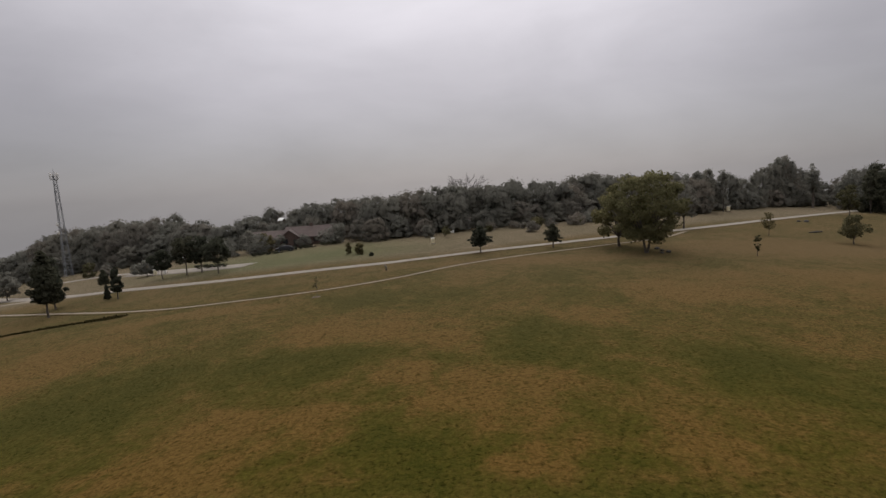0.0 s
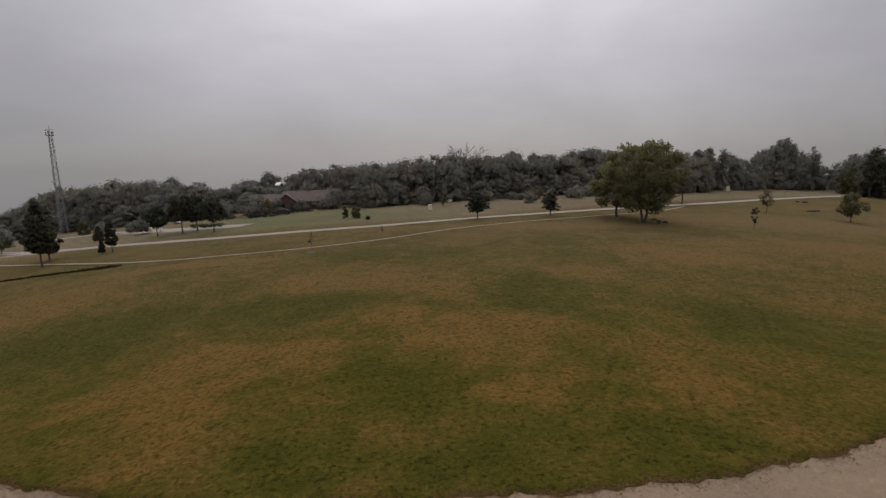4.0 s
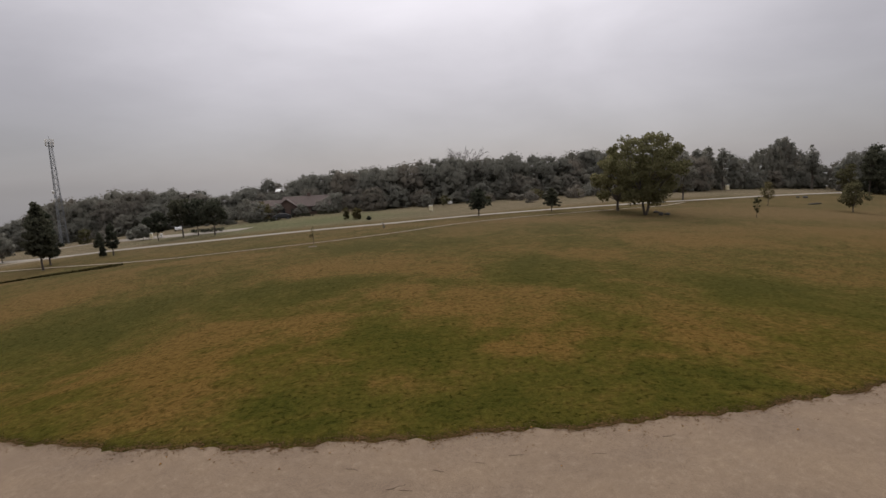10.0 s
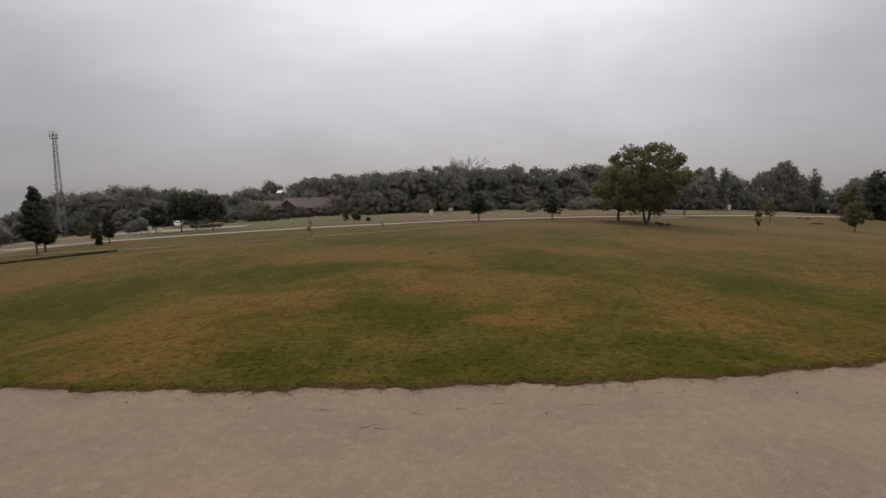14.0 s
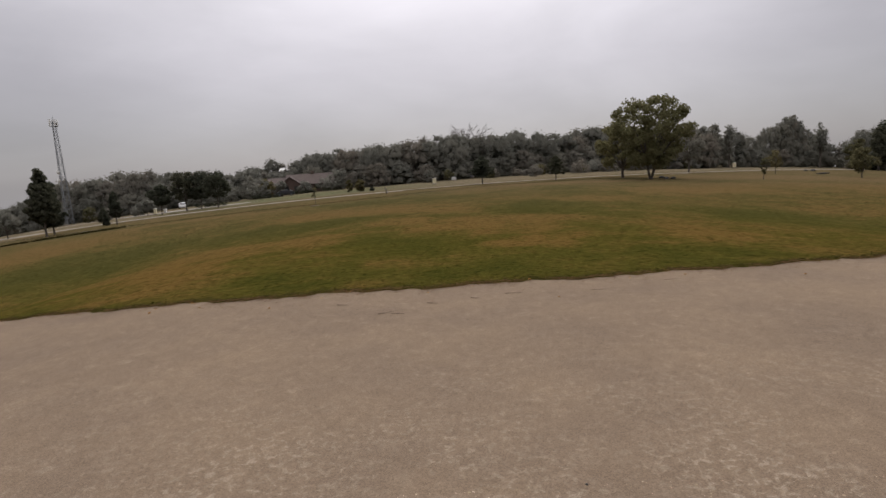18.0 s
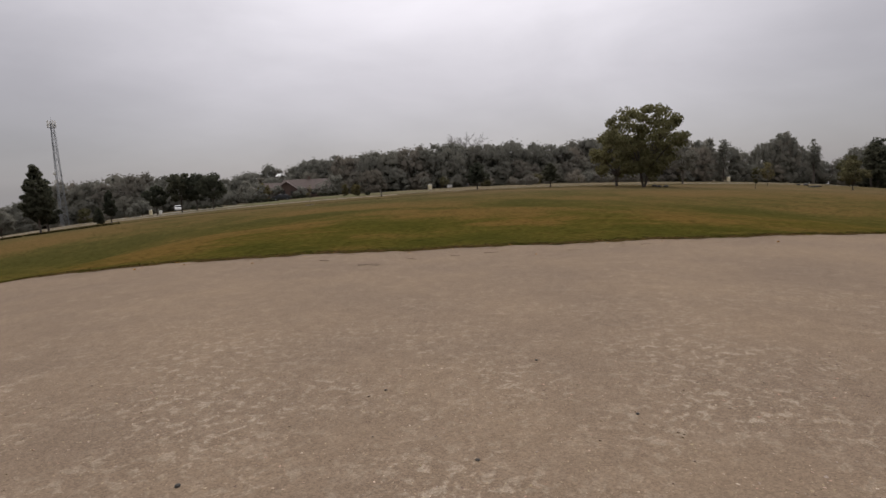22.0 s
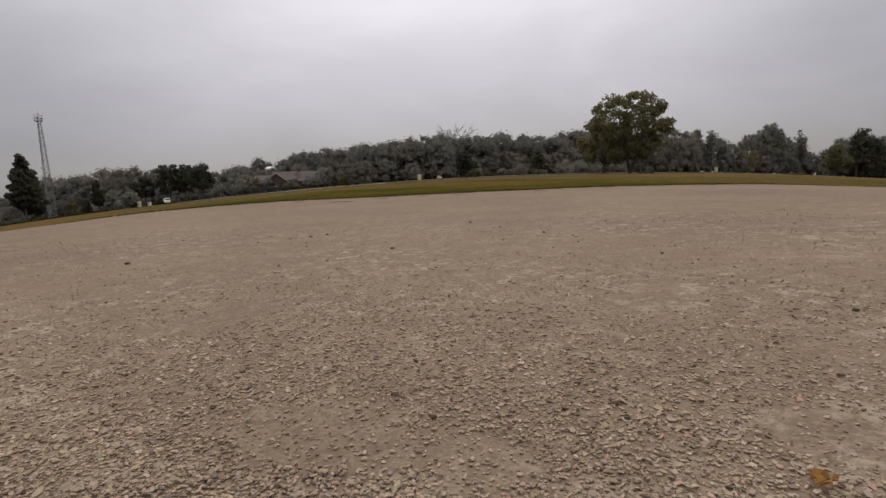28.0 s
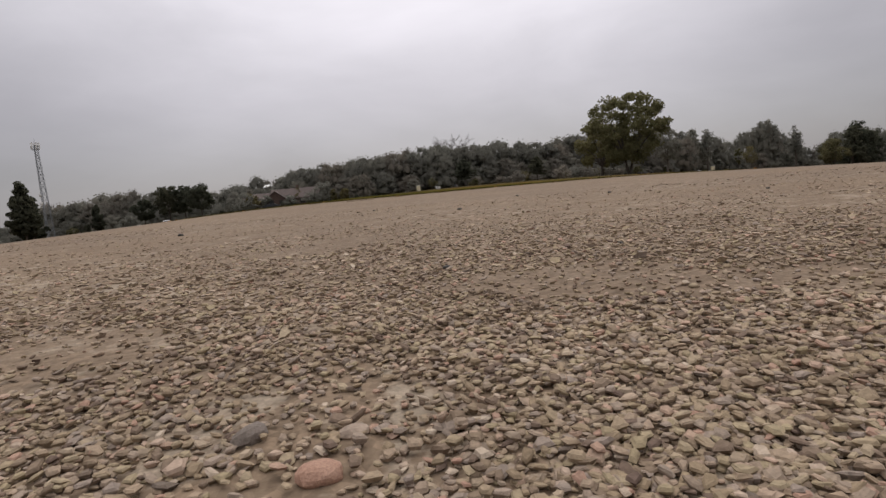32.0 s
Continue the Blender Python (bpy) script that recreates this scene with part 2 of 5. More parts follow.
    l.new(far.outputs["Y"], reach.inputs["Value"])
    hazed_hay = ramp(n, l, dry, [(0.4, (0.086, 0.071, 0.042)), (0.58, (0.124, 0.09, 0.056))])
    c = blend(n, l, "MIX", reach.outputs[0], c, hazed_hay)
    # beyond the road: grey-green lawn before the house, dead grass elsewhere, both paled as haze
    aside = mathed("MAXIMUM", mathed("MULTIPLY_ADD", far.outputs["X"], 0.62, -1.2), 0.0)
    beyond = put(n, "ShaderNodeMapRange", From_Min=95.0, From_Max=103.0, To_Max=0.85)
    l.new(mathed("SUBTRACT", far.outputs["Y"], aside), beyond.inputs["Value"])
    lawn = ramp(n, l, dry, [(0.4, (0.112, 0.116, 0.072)), (0.6, (0.135, 0.128, 0.084))])
    dead = ramp(n, l, dry, [(0.4, (0.135, 0.113, 0.083)), (0.6, (0.168, 0.136, 0.103))])
    c = blend(n, l, "MIX", beyond.outputs[0], c, blend(n, l, "MIX", worn([(-34, 116, 28, 18)]), dead, lawn))
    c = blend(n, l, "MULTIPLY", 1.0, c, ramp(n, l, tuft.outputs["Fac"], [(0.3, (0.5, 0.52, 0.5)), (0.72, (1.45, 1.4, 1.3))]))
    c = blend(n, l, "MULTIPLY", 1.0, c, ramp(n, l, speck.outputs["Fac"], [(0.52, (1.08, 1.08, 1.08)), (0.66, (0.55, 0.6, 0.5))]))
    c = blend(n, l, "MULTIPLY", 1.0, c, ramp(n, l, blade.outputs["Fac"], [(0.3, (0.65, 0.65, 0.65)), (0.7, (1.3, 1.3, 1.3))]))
    # gaps between the tufts: their shade painted in as hoof-sized dark spots
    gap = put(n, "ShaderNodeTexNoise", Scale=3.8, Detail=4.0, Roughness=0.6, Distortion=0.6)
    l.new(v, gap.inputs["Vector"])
    tuft_shade = ramp(n, l, gap.outputs["Fac"], [(0.53, (0, 0, 0)), (0.62, (1, 1, 1))])
    tuft_shade = blend(n, l, "MULTIPLY", 1.0, tuft_shade, ramp(n, l, clump.outputs["Fac"], [(0.4, (0, 0, 0)), (0.55, (0.9, 0.9, 0.9))]))
    c = blend(n, l, "MULTIPLY", tuft_shade, c, (0.4, 0.42, 0.36))
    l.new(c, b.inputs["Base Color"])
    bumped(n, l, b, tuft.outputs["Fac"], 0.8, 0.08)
    return m


def gravel_ground():
    """Packed crushed stone: dust between small stones, pale worn patches."""
    m, n, l, b = shader("packed_gravel", 0.95, 0.0, 0.08)
    v = space(n, l)
    wide = put(n, "ShaderNodeTexNoise", Scale=0.35, Detail=4.0, Roughness=0.55)
    patch = put(n, "ShaderNodeTexNoise", Scale=3.4, Detail=8.0, Roughness=0.74, Distortion=0.5)
    cell = put(n, "ShaderNodeTexVoronoi", Scale=70.0, Randomness=1.0)
    cell2 = put(n, "ShaderNodeTexVoronoi", Scale=19.0, Randomness=1.0)
    grit = put(n, "ShaderNodeTexNoise", Scale=160.0, Detail=3.0, Roughness=0.7)
    for t in (wide, patch, cell, cell2, grit):
        l.new(v, t.inputs["Vector"])
    c = ramp(n, l, patch.outputs["Fac"], [(0.3, (0.174, 0.129, 0.093)), (0.55, (0.198, 0.148, 0.108)), (0.62, (0.218, 0.166, 0.123)), (0.74, (0.265, 0.21, 0.16))])
    c = blend(n, l, "MULTIPLY", 1.0, c, ramp(n, l, wide.outputs["Fac"], [(0.3, (0.88, 0.88, 0.9)), (0.7, (1.1, 1.09, 1.06))]))
    # flecks of crushed pale stone, in drifts
    fleck = put(n, "ShaderNodeTexNoise", Scale=8.5, Detail=7.0, Roughness=0.68, Distortion=0.5)
    drift = put(n, "ShaderNodeTexNoise", Scale=0.55, Detail=4.0, Roughness=0.6)
    l.new(v, fleck.inputs["Vector"]), l.new(v, drift.inputs["Vector"])
    pale = blend(n, l, "MULTIPLY", 1.0, ramp(n, l, fleck.outputs["Fac"], [(0.52, (0, 0, 0)), (0.60, (1, 1, 1))]), ramp(n, l, drift.outputs["Fac"], [(0.39, (0, 0, 0)), (0.58, (0.85, 0.85, 0.85))]))
    at = n.new("ShaderNodeSeparateXYZ")
    l.new(v, at.inputs[0])
    near = put(n, "ShaderNodeMapRange", From_Min=4.0, From_Max=10.0, To_Min=1.0, To_Max=0.12)
    l.new(at.outputs["Y"], near.inputs["Value"])
    pale = blend(n, l, "MULTIPLY", 1.0, pale, near.outputs[0])
    c = blend(n, l, "MIX", pale, c, (0.315, 0.262, 0.206))
    tone = n.new("ShaderNodeSeparateColor")
    l.new(cell.outputs["Color"], tone.inputs[0])
    c = blend(n, l, "MULTIPLY", 0.5, c, ramp(n, l, tone.outputs[0], [(0.0, (0.62, 0.6, 0.58)), (0.5, (0.95, 0.95, 0.95)), (1.0, (1.4, 1.36, 1.32))]))
    pit = ramp(n, l, cell2.outputs["Distance"], [(0.0, (0.45, 0.43, 0.42)), (0.10, (1, 1, 1))])
    c = blend(n, l, "MULTIPLY", 0.25, c, pit)
    c = blend(n, l, "MULTIPLY", 1.0, c, ramp(n, l, grit.outputs["Fac"], [(0.3, (0.82, 0.815, 0.78)), (0.7, (1.15, 1.145, 1.10))]))
    l.new(c, b.inputs["Base Color"])
    bumped(n, l, b, cell.outputs["Distance"], 0.5, -0.006)
    return m


def stone_mat():
    m, n, l, b = shader("crushed_stone", 0.95, 0.0, 0.08)
    g = n.new("ShaderNodeNewGeometry")
    c = ramp(n, l, g.outputs["Random Per Island"], [(0.0, (0.140, 0.100, 0.081)), (0.14, (0.227, 0.173, 0.124)), (0.3, (0.297, 0.230, 0.153)), (0.45, (0.270, 0.221, 0.186)), (0.6, (0.324, 0.248, 0.178)), (0.74, (0.308, 0.252, 0.162)), (0.86, (0.367, 0.292, 0.219)), (0.93, (0.356, 0.227, 0.171)), (1.0, (0.454, 0.383, 0.302))])
    v = space(n, l)
    f = put(n, "ShaderNodeTexNoise", Scale=230.0, Detail=4.0, Roughness=0.7)
    w = put(n, "ShaderNodeTexNoise", Scale=3.0, Detail=3.0, Roughness=0.5)
    l.new(v, f.inputs["Vector"]), l.new(v, w.inputs["Vector"])
    c = blend(n, l, "MULTIPLY", 1.0, c, ramp(n, l, f.outputs["Fac"], [(0.3, (0.75, 0.75, 0.75)), (0.7, (1.2, 1.2, 1.2))]))
    c = blend(n, l, "MULTIPLY", 1.0, c, ramp(n, l, w.outputs["Fac"], [(0.35, (0.9, 0.88, 0.85)), (0.65, (1.1, 1.09, 1.06))]))
    l.new(c, b.inputs["Base Color"])
    bumped(n, l, b, f.outputs["Fac"], 0.4, 0.002)
    return m


GRASS, GRAVEL, STONE = grass_ground(), gravel_ground(), stone_mat()
CONCRETE = mottled("pale_road", (0.2, 0.175, 0.142), (0.275, 0.244, 0.2), 0.6, 0.9, bump=0.15)
PATH_MAT = mottled("pale_path", (0.17, 0.138, 0.095), (0.25, 0.205, 0.145), 0.8, 0.9, bump=0.15)
BARK = mottled("grey_brown_bark", (0.065, 0.054, 0.044), (0.13, 0.11, 0.09), 3.0, 0.95, bump=0.8)
DEADWOOD = mottled("bare_grey_twigs", (0.16, 0.145, 0.135), (0.25, 0.23, 0.215), 4.0, 0.95)
LEAF_OAK = leafy("olive_tree_leaves", (0.138, 0.132, 0.066), (0.225, 0.207, 0.106), 0.1, 0.5)
# wood and rust leaves: haze put into the colour, paler and greyer than foliage
LEAF_WOOD = leafy("hazed_wood_leaves", (0.210, 0.206, 0.173), (0.226, 0.221, 0.186), 0.08, 0.5)
LEAF_RUST = leafy("hazed_rusty_leaves", (0.210, 0.194, 0.162), (0.226, 0.208, 0.174), 0.08, 0.5)
LEAF_SAP = leafy("sapling_leaves", (0.088, 0.086, 0.046), (0.16, 0.14, 0.075), 0.2)
NEEDLE = leafy("dark_needles", (0.056, 0.06, 0.044), (0.09, 0.094, 0.065), 0.15, 0.45)
STEEL = mottled("galvanised_steel", (0.2, 0.21, 0.22), (0.3, 0.31, 0.32), 3.0, 0.5, 0.7, 0.05)
ROOF = mottled("brown_shingle_roof", (0.082, 0.062, 0.055), (0.112, 0.086, 0.076), 1.2, 0.9, bump=0.4)
BRICK_RED = mottled("red_brown_brick", (0.085, 0.058, 0.048), (0.125, 0.084, 0.068), 2.0, 0.9, bump=0.3)
WHITE = mottled("white_paint", (0.66, 0.65, 0.62), (0.8, 0.79, 0.76), 2.0, 0.6, bump=0.05)
CREAM = mottled("cream_paint", (0.62, 0.55, 0.36), (0.75, 0.68, 0.47), 2.0, 0.6, bump=0.05)
GREYBOX = mottled("grey_block", (0.33, 0.29, 0.27), (0.42, 0.37, 0.345), 1.5, 0.9, bump=0.2)
DARK = mottled("dark_weathered", (0.03, 0.028, 0.025), (0.06, 0.055, 0.048), 4.0, 0.8, bump=0.3)
CARPAINT = mottled("dark_car_paint", (0.015, 0.016, 0.018), (0.022, 0.023, 0.026), 1.0, 0.3, 0.2, 0.0, spec=0.5)
CARWHITE = mottled("white_car_paint", (0.62, 0.62, 0.62), (0.7, 0.7, 0.7), 1.0, 0.3, 0.0, 0.0, spec=0.5)
# ditch grass: its dark tone carries the shade of a ditch not modelled
DITCH_SHADE = leafy("shaded_ditch_grass", (0.03, 0.028, 0.012), (0.06, 0.05, 0.02), 0.05, 0.3)
THATCH = leafy("dead_grass", (0.085, 0.05, 0.023), (0.155, 0.095, 0.047), 0.05, 0.2)
GLASS = mottled("dark_window_glass", (0.02, 0.022, 0.025), (0.035, 0.038, 0.04), 1.0, 0.08, 0.0, 0.0, spec=0.6)
RUBBER = mottled("black_rubber", (0.012, 0.012, 0.012), (0.02, 0.02, 0.02), 8.0, 0.9)
PINKSTONE = mottled("pink_stone", (0.33, 0.19, 0.13), (0.42, 0.26, 0.185), 60.0, 0.85, bump=0.3)
GREYSTONE = mottled("grey_stone", (0.13, 0.105, 0.085), (0.23, 0.19, 0.16), 60.0, 0.9, bump=0.3)
DRYLEAF = mottled("yellow_dry_leaf", (0.38, 0.2, 0.05), (0.55, 0.33, 0.09), 40.0, 0.8, bump=0.2)
TWIG = mottled("dry_brown_twig", (0.10, 0.07, 0.045), (0.17, 0.12, 0.08), 30.0, 0.9)
SOIL = mottled("dark_soil", (0.10, 0.072, 0.045), (0.16, 0.118, 0.076), 2.0, 0.95, bump=0.6)
STRAW = leafy("grass_blades", (0.045, 0.042, 0.01), (0.09, 0.074, 0.022), 0.1, 0.2)


# ---- mesh tools ----
PHI = (1 + 5 ** 0.5) / 2
ICO_V = np.array([(-1, PHI, 0), (1, PHI, 0), (-1, -PHI, 0), (1, -PHI, 0), (0, -1, PHI), (0, 1, PHI), (0, -1, -PHI), (0, 1, -PHI), (PHI, 0, -1), (PHI, 0, 1), (-PHI, 0, -1), (-PHI, 0, 1)]) / 1.9
ICO_F = np.array([(0, 11, 5), (0, 5, 1), (0, 1, 7), (0, 7, 10), (0, 10, 11), (1, 5, 9), (5, 11, 4), (11, 10, 2), (10, 7, 6), (7, 1, 8), (3, 9, 4), (3, 4, 2), (3, 2, 6), (3, 6, 8), (3, 8, 9), (4, 9, 5), (2, 4, 11), (6, 2, 10), (8, 6, 7), (9, 8, 1)])


def mesh_of(name, verts, faces, material, smooth=False, normals=None):
    """A mesh from arrays: verts (n, 3), faces (m, 3) or (m, 4)."""
    me = bpy.data.meshes.new(name)
    verts, faces = np.asarray(verts, dtype=np.float32), np.asarray(faces, dtype=np.int32)
    me.vertices.add(len(verts))
    me.vertices.foreach_set("co", verts.ravel())
    k = faces.shape[1]
    me.loops.add(faces.size)
    me.loops.foreach_set("vertex_index", faces.ravel())
    me.polygons.add(len(faces))
    me.polygons.foreach_set("loop_start", np.arange(len(faces), dtype=np.int32) * k)
    me.update(calc_edges=True)
    me.polygons.foreach_set("use_smooth", np.full(len(faces), bool(smooth) or normals is not None))
    if normals is not None:
        me.normals_split_custom_set_from_vertices(normals.astype(np.float32).tolist())
    me.materials.append(material)
    return me


def part(name, bm, material, parent=None, label=""):
    """Links a bmesh (or a ready mesh) as one object, under a thing or a part."""
    if isinstance(bm, bpy.types.Mesh):
        me = bm
    else:
        bmesh.ops.recalc_face_normals(bm, faces=bm.faces)
        me = bpy.data.meshes.new(name)
        bm.to_mesh(me)
        bm.free()
        me.materials.append(material)
    ob = new(name, me)
    if parent:
        ob.parent = parent
    return tagged(ob, label=label)


def thing(name, at, label, category, turn=0.0, group="", scale=1.0):
    ob = new(name)
    ob.empty_display_size = 0.2
    ob.matrix_basis = pose(*at, 0, 0, turn) @ Matrix.Diagonal((scale, scale, scale, 1))
    return tagged(ob, label, category, group)


def box(bm, lo, hi, bevel=0.0):
    """Adds a box between two corners, its edges bevelled."""
    made = bmesh.ops.create_cube(bm, size=1)["verts"]
    lo, hi = Vector(lo), Vector(hi)
    for v in made:
        v.co = Vector([lo[n] + (v.co[n] + 0.5) * (hi[n] - lo[n]) for n in range(3)])
    if bevel:
        edges = list({e for v in made for e in v.link_edges})
        bmesh.ops.bevel(bm, geom=edges, offset=bevel, segments=2, affect="EDGES", profile=0.6)
    return bm


def boxed(lo, hi, bevel=0.0):
    return box(bmesh.new(), lo, hi, bevel)


def tube(bm, points, radii, sides=7):
    """Adds a tapered tube along points, closed at both ends."""
    rings = []
    for n, (p, r) in enumerate(zip(points, radii)):
        a = Vector(points[max(n - 1, 0)])
        b = Vector(points[min(n + 1, len(points) - 1)])
        way = (b - a).normalized()
        side = way.cross(Vector((0.31, 0.77, 0.55))).normalized()
        other = way.cross(side)
        rings.append([bm.verts.new(Vector(p) + float(r) * (math.cos(k * math.tau / sides) * side + math.sin(k * math.tau / sides) * other)) for k in range(sides)])
    for low, high in zip(rings, rings[1:]):
        for k in range(sides):
            bm.faces.new((low[k], low[(k + 1) % sides], high[(k + 1) % sides], high[k]))
    bm.faces.new(rings[0][::-1])
    bm.faces.new(rings[-1])
    return bm


def leaves(rng, centres, spread, count, size, flat=0.7, stretch=1.5, heart=None, up=0.5, level=1.0):
    """Arrays of leaf quads: count leaves scattered in a ball about each centre, facing out of it, and the normals by which they shade as clumps."""
    n = len(centres) * count
    ball = rng.normal(0, 1, (n, 3))
    ball *= 1.75 * rng.uniform(0, 1, (n, 1)) ** 0.4 / np.linalg.norm(ball, axis=1, keepdims=True)
    ball *= np.array([1, 1, flat])
    home = np.repeat(np.asarray(centres, float), count, 0)
    c = home + ball * np.repeat(np.asarray(spread).reshape(-1, 1) * np.ones((len(centres), 1)), count, 0)
    a = rng.normal(0, 1, (n, 3))
    a /= np.linalg.norm(a, axis=1, keepdims=True)
    b = np.cross(a, rng.normal(0, 1, (n, 3)))
    b /= np.linalg.norm(b, axis=1, keepdims=True) + 1e-9
    out = ball / (np.linalg.norm(ball, axis=1, keepdims=True) + 1e-9)
    if heart is not None:
        far = c - np.asarray(heart)
        out = out + 0.9 * far / (np.linalg.norm(far, axis=1, keepdims=True) + 1e-9)
    out = out * np.array([1, 1, level]) + np.array([0, 0, up]) + rng.normal(0, 0.12, (n, 3))
    out /= np.linalg.norm(out, axis=1, keepdims=True) + 1e-9
    face = np.cross(a, b)
    b = b * np.where((face * out).sum(1, keepdims=True) < 0, -1, 1)
    s = size * rng.uniform(0.6, 1.35, (n, 1))
    v = np.stack([c - a * s * stretch / 2, c - b * s / 2, c + a * s * stretch / 2, c + b * s / 2], 1).reshape(-1, 3)
    return v, np.arange(4 * n).reshape(-1, 4), np.repeat(out, 4, 0)


def hearts(rng, centres, radii, flat, heart, up=0.5, level=1.0):
    """The dense inner foliage of each clump: rough lumps, shading like the leaves about them."""
    n = len(centres)
    ball = ICO_V[None] * rng.uniform(0.7, 1.2, (n, 12, 1)) * np.array([1, 1, flat])
    v = np.asarray(centres)[:, None] + ball * np.asarray(radii).reshape(-1, 1, 1)
    far = v - np.asarray(heart)
    out = (ball + 0.9 * far / (np.linalg.norm(far, axis=2, keepdims=True) + 1e-9)) * np.array([1, 1, level]) + np.array([0, 0, up])
    out /= np.linalg.norm(out, axis=2, keepdims=True)
    return v.reshape(-1, 3), (ICO_F[None] + 12 * np.arange(n)[:, None, None]).reshape(-1, 3), out.reshape(-1, 3)


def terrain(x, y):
    """Height of the ground: the lot crowned in the middle, the field falling gently away to both sides, a bend that
    stands in for the lens's bow.
    """
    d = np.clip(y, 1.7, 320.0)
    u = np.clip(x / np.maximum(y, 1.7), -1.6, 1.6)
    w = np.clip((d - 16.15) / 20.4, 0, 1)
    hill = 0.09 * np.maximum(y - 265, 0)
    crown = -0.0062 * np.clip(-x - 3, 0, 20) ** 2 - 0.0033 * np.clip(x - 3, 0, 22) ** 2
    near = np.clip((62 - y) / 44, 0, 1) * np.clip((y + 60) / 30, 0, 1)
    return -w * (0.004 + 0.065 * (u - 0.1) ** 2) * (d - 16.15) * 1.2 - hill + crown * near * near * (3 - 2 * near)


def on_ground(x, y, sink=0.0):
    return (x, y, float(terrain(np.float64(x), np.float64(y))) - sink)

# ---- ground, lot, road and path ----
def lot_edge(x):
    """The far rim of the gravel lot, a wide curve that stands in for the lens's bow, slightly ragged."""
    return 15.62 + 0.044 * x + 0.0229 * np.clip(-x - 3, 0, 21) ** 2 + 0.0179 * np.clip(x - 3, 0, 22) ** 2 + 0.10 * np.sin(x * 1.3) + 0.07 * np.sin(x * 3.1 + 1.0) + 0.05 * np.sin(x * 7.3) + 0.035 * np.sin(x * 11.3 + 2 * np.sin(x * 2.1)) + 0.02 * np.sin(x * 19 + 1.7 * np.sin(x * 3.7))


def stretch(*spans):
    return np.unique(np.concatenate([np.linspace(a, b, n, endpoint=True) for a, b, n in spans]))


def sheet(xs, ys, z):
    gx, gy = np.meshgrid(xs, ys)
    v = np.stack([gx, gy, z(gx, gy)], -1).reshape(-1, 3)
    w = len(xs)
    i = (np.arange(len(ys) - 1)[:, None] * w + np.arange(w - 1)).ravel()
    return v, np.stack([i, i + 1, i + w + 1, i + w], 1)


def field_height(x, y):
    lot = np.clip((lot_edge(x) - y) / 0.25, -1, 1) * np.clip((46 - np.abs(x)) / 2, 0, 1) * np.clip((y + 38) / 2, 0, 1)
    lumps = 0.025 * np.sin(x * 0.9 + 1.7 * np.sin(y * 0.31)) * np.sin(y * 0.7 + 1.1 * np.sin(x * 0.23)) * np.clip((y - 17) / 10, 0, 1) * np.clip((62 - y) / 10, 0, 1)
    return terrain(x, y) + lumps - 0.04 * np.maximum(lot, 0) + 0.015 * np.maximum(-lot, 0)


xs = stretch((-3000, -300, 10), (-300, -130, 18), (-130, -26, 53), (-26, 28, 271), (28, 130, 52), (130, 300, 18), (300, 3000, 10))
ys = stretch((-3000, -60, 12), (-60, 13, 12), (13, 27, 71), (27, 40, 10), (40, 240, 101), (240, 330, 10), (330, 3000, 9))
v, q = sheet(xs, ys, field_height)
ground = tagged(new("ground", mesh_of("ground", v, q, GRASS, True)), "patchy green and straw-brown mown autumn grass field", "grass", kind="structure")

# the gravel lot, its rim following the edge of the grass
xs = stretch((-45, -26, 12), (-26, 28, 361), (28, 45, 10))
rows = [np.full_like(xs, y) for y in stretch((-37, -2, 12), (-2, 5, 15), (5, 12, 8))] + [12 + (lot_edge(xs) - 14.2) * k for k in (0.25, 0.5, 0.75)] + [lot_edge(xs) - 2.2, lot_edge(xs) - 1.0, lot_edge(xs) - 0.35, lot_edge(xs) + 0.05]
gy = np.stack(rows)
gx = np.broadcast_to(xs, gy.shape)
rise = np.zeros_like(gy)
rise[-1], rise[-2] = -0.03, 0.004
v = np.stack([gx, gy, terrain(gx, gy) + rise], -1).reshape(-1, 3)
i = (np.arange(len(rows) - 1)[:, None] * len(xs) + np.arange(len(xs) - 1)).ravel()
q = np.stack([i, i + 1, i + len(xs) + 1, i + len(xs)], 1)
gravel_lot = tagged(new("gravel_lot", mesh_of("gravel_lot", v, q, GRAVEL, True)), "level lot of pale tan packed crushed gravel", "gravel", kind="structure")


def curve_through(points, step=2.0):
    """A smooth line through the points, sampled about every step metres."""
    p = np.array([2 * np.array(points[0]) - points[1], *points, 2 * np.array(points[-1]) - points[-2]], float)
    out = []
    for a, b, c, d in zip(p, p[1:], p[2:], p[3:]):
        n = max(2, int(np.linalg.norm(c - b) / step))
        for t in np.arange(n) / n:
            out.append(0.5 * (2 * b + (c - a) * t + (2 * a - 5 * b + 4 * c - d) * t * t + (3 * b - a - 3 * c + d) * t ** 3))
    out.append(p[-2])
    return np.array(out)


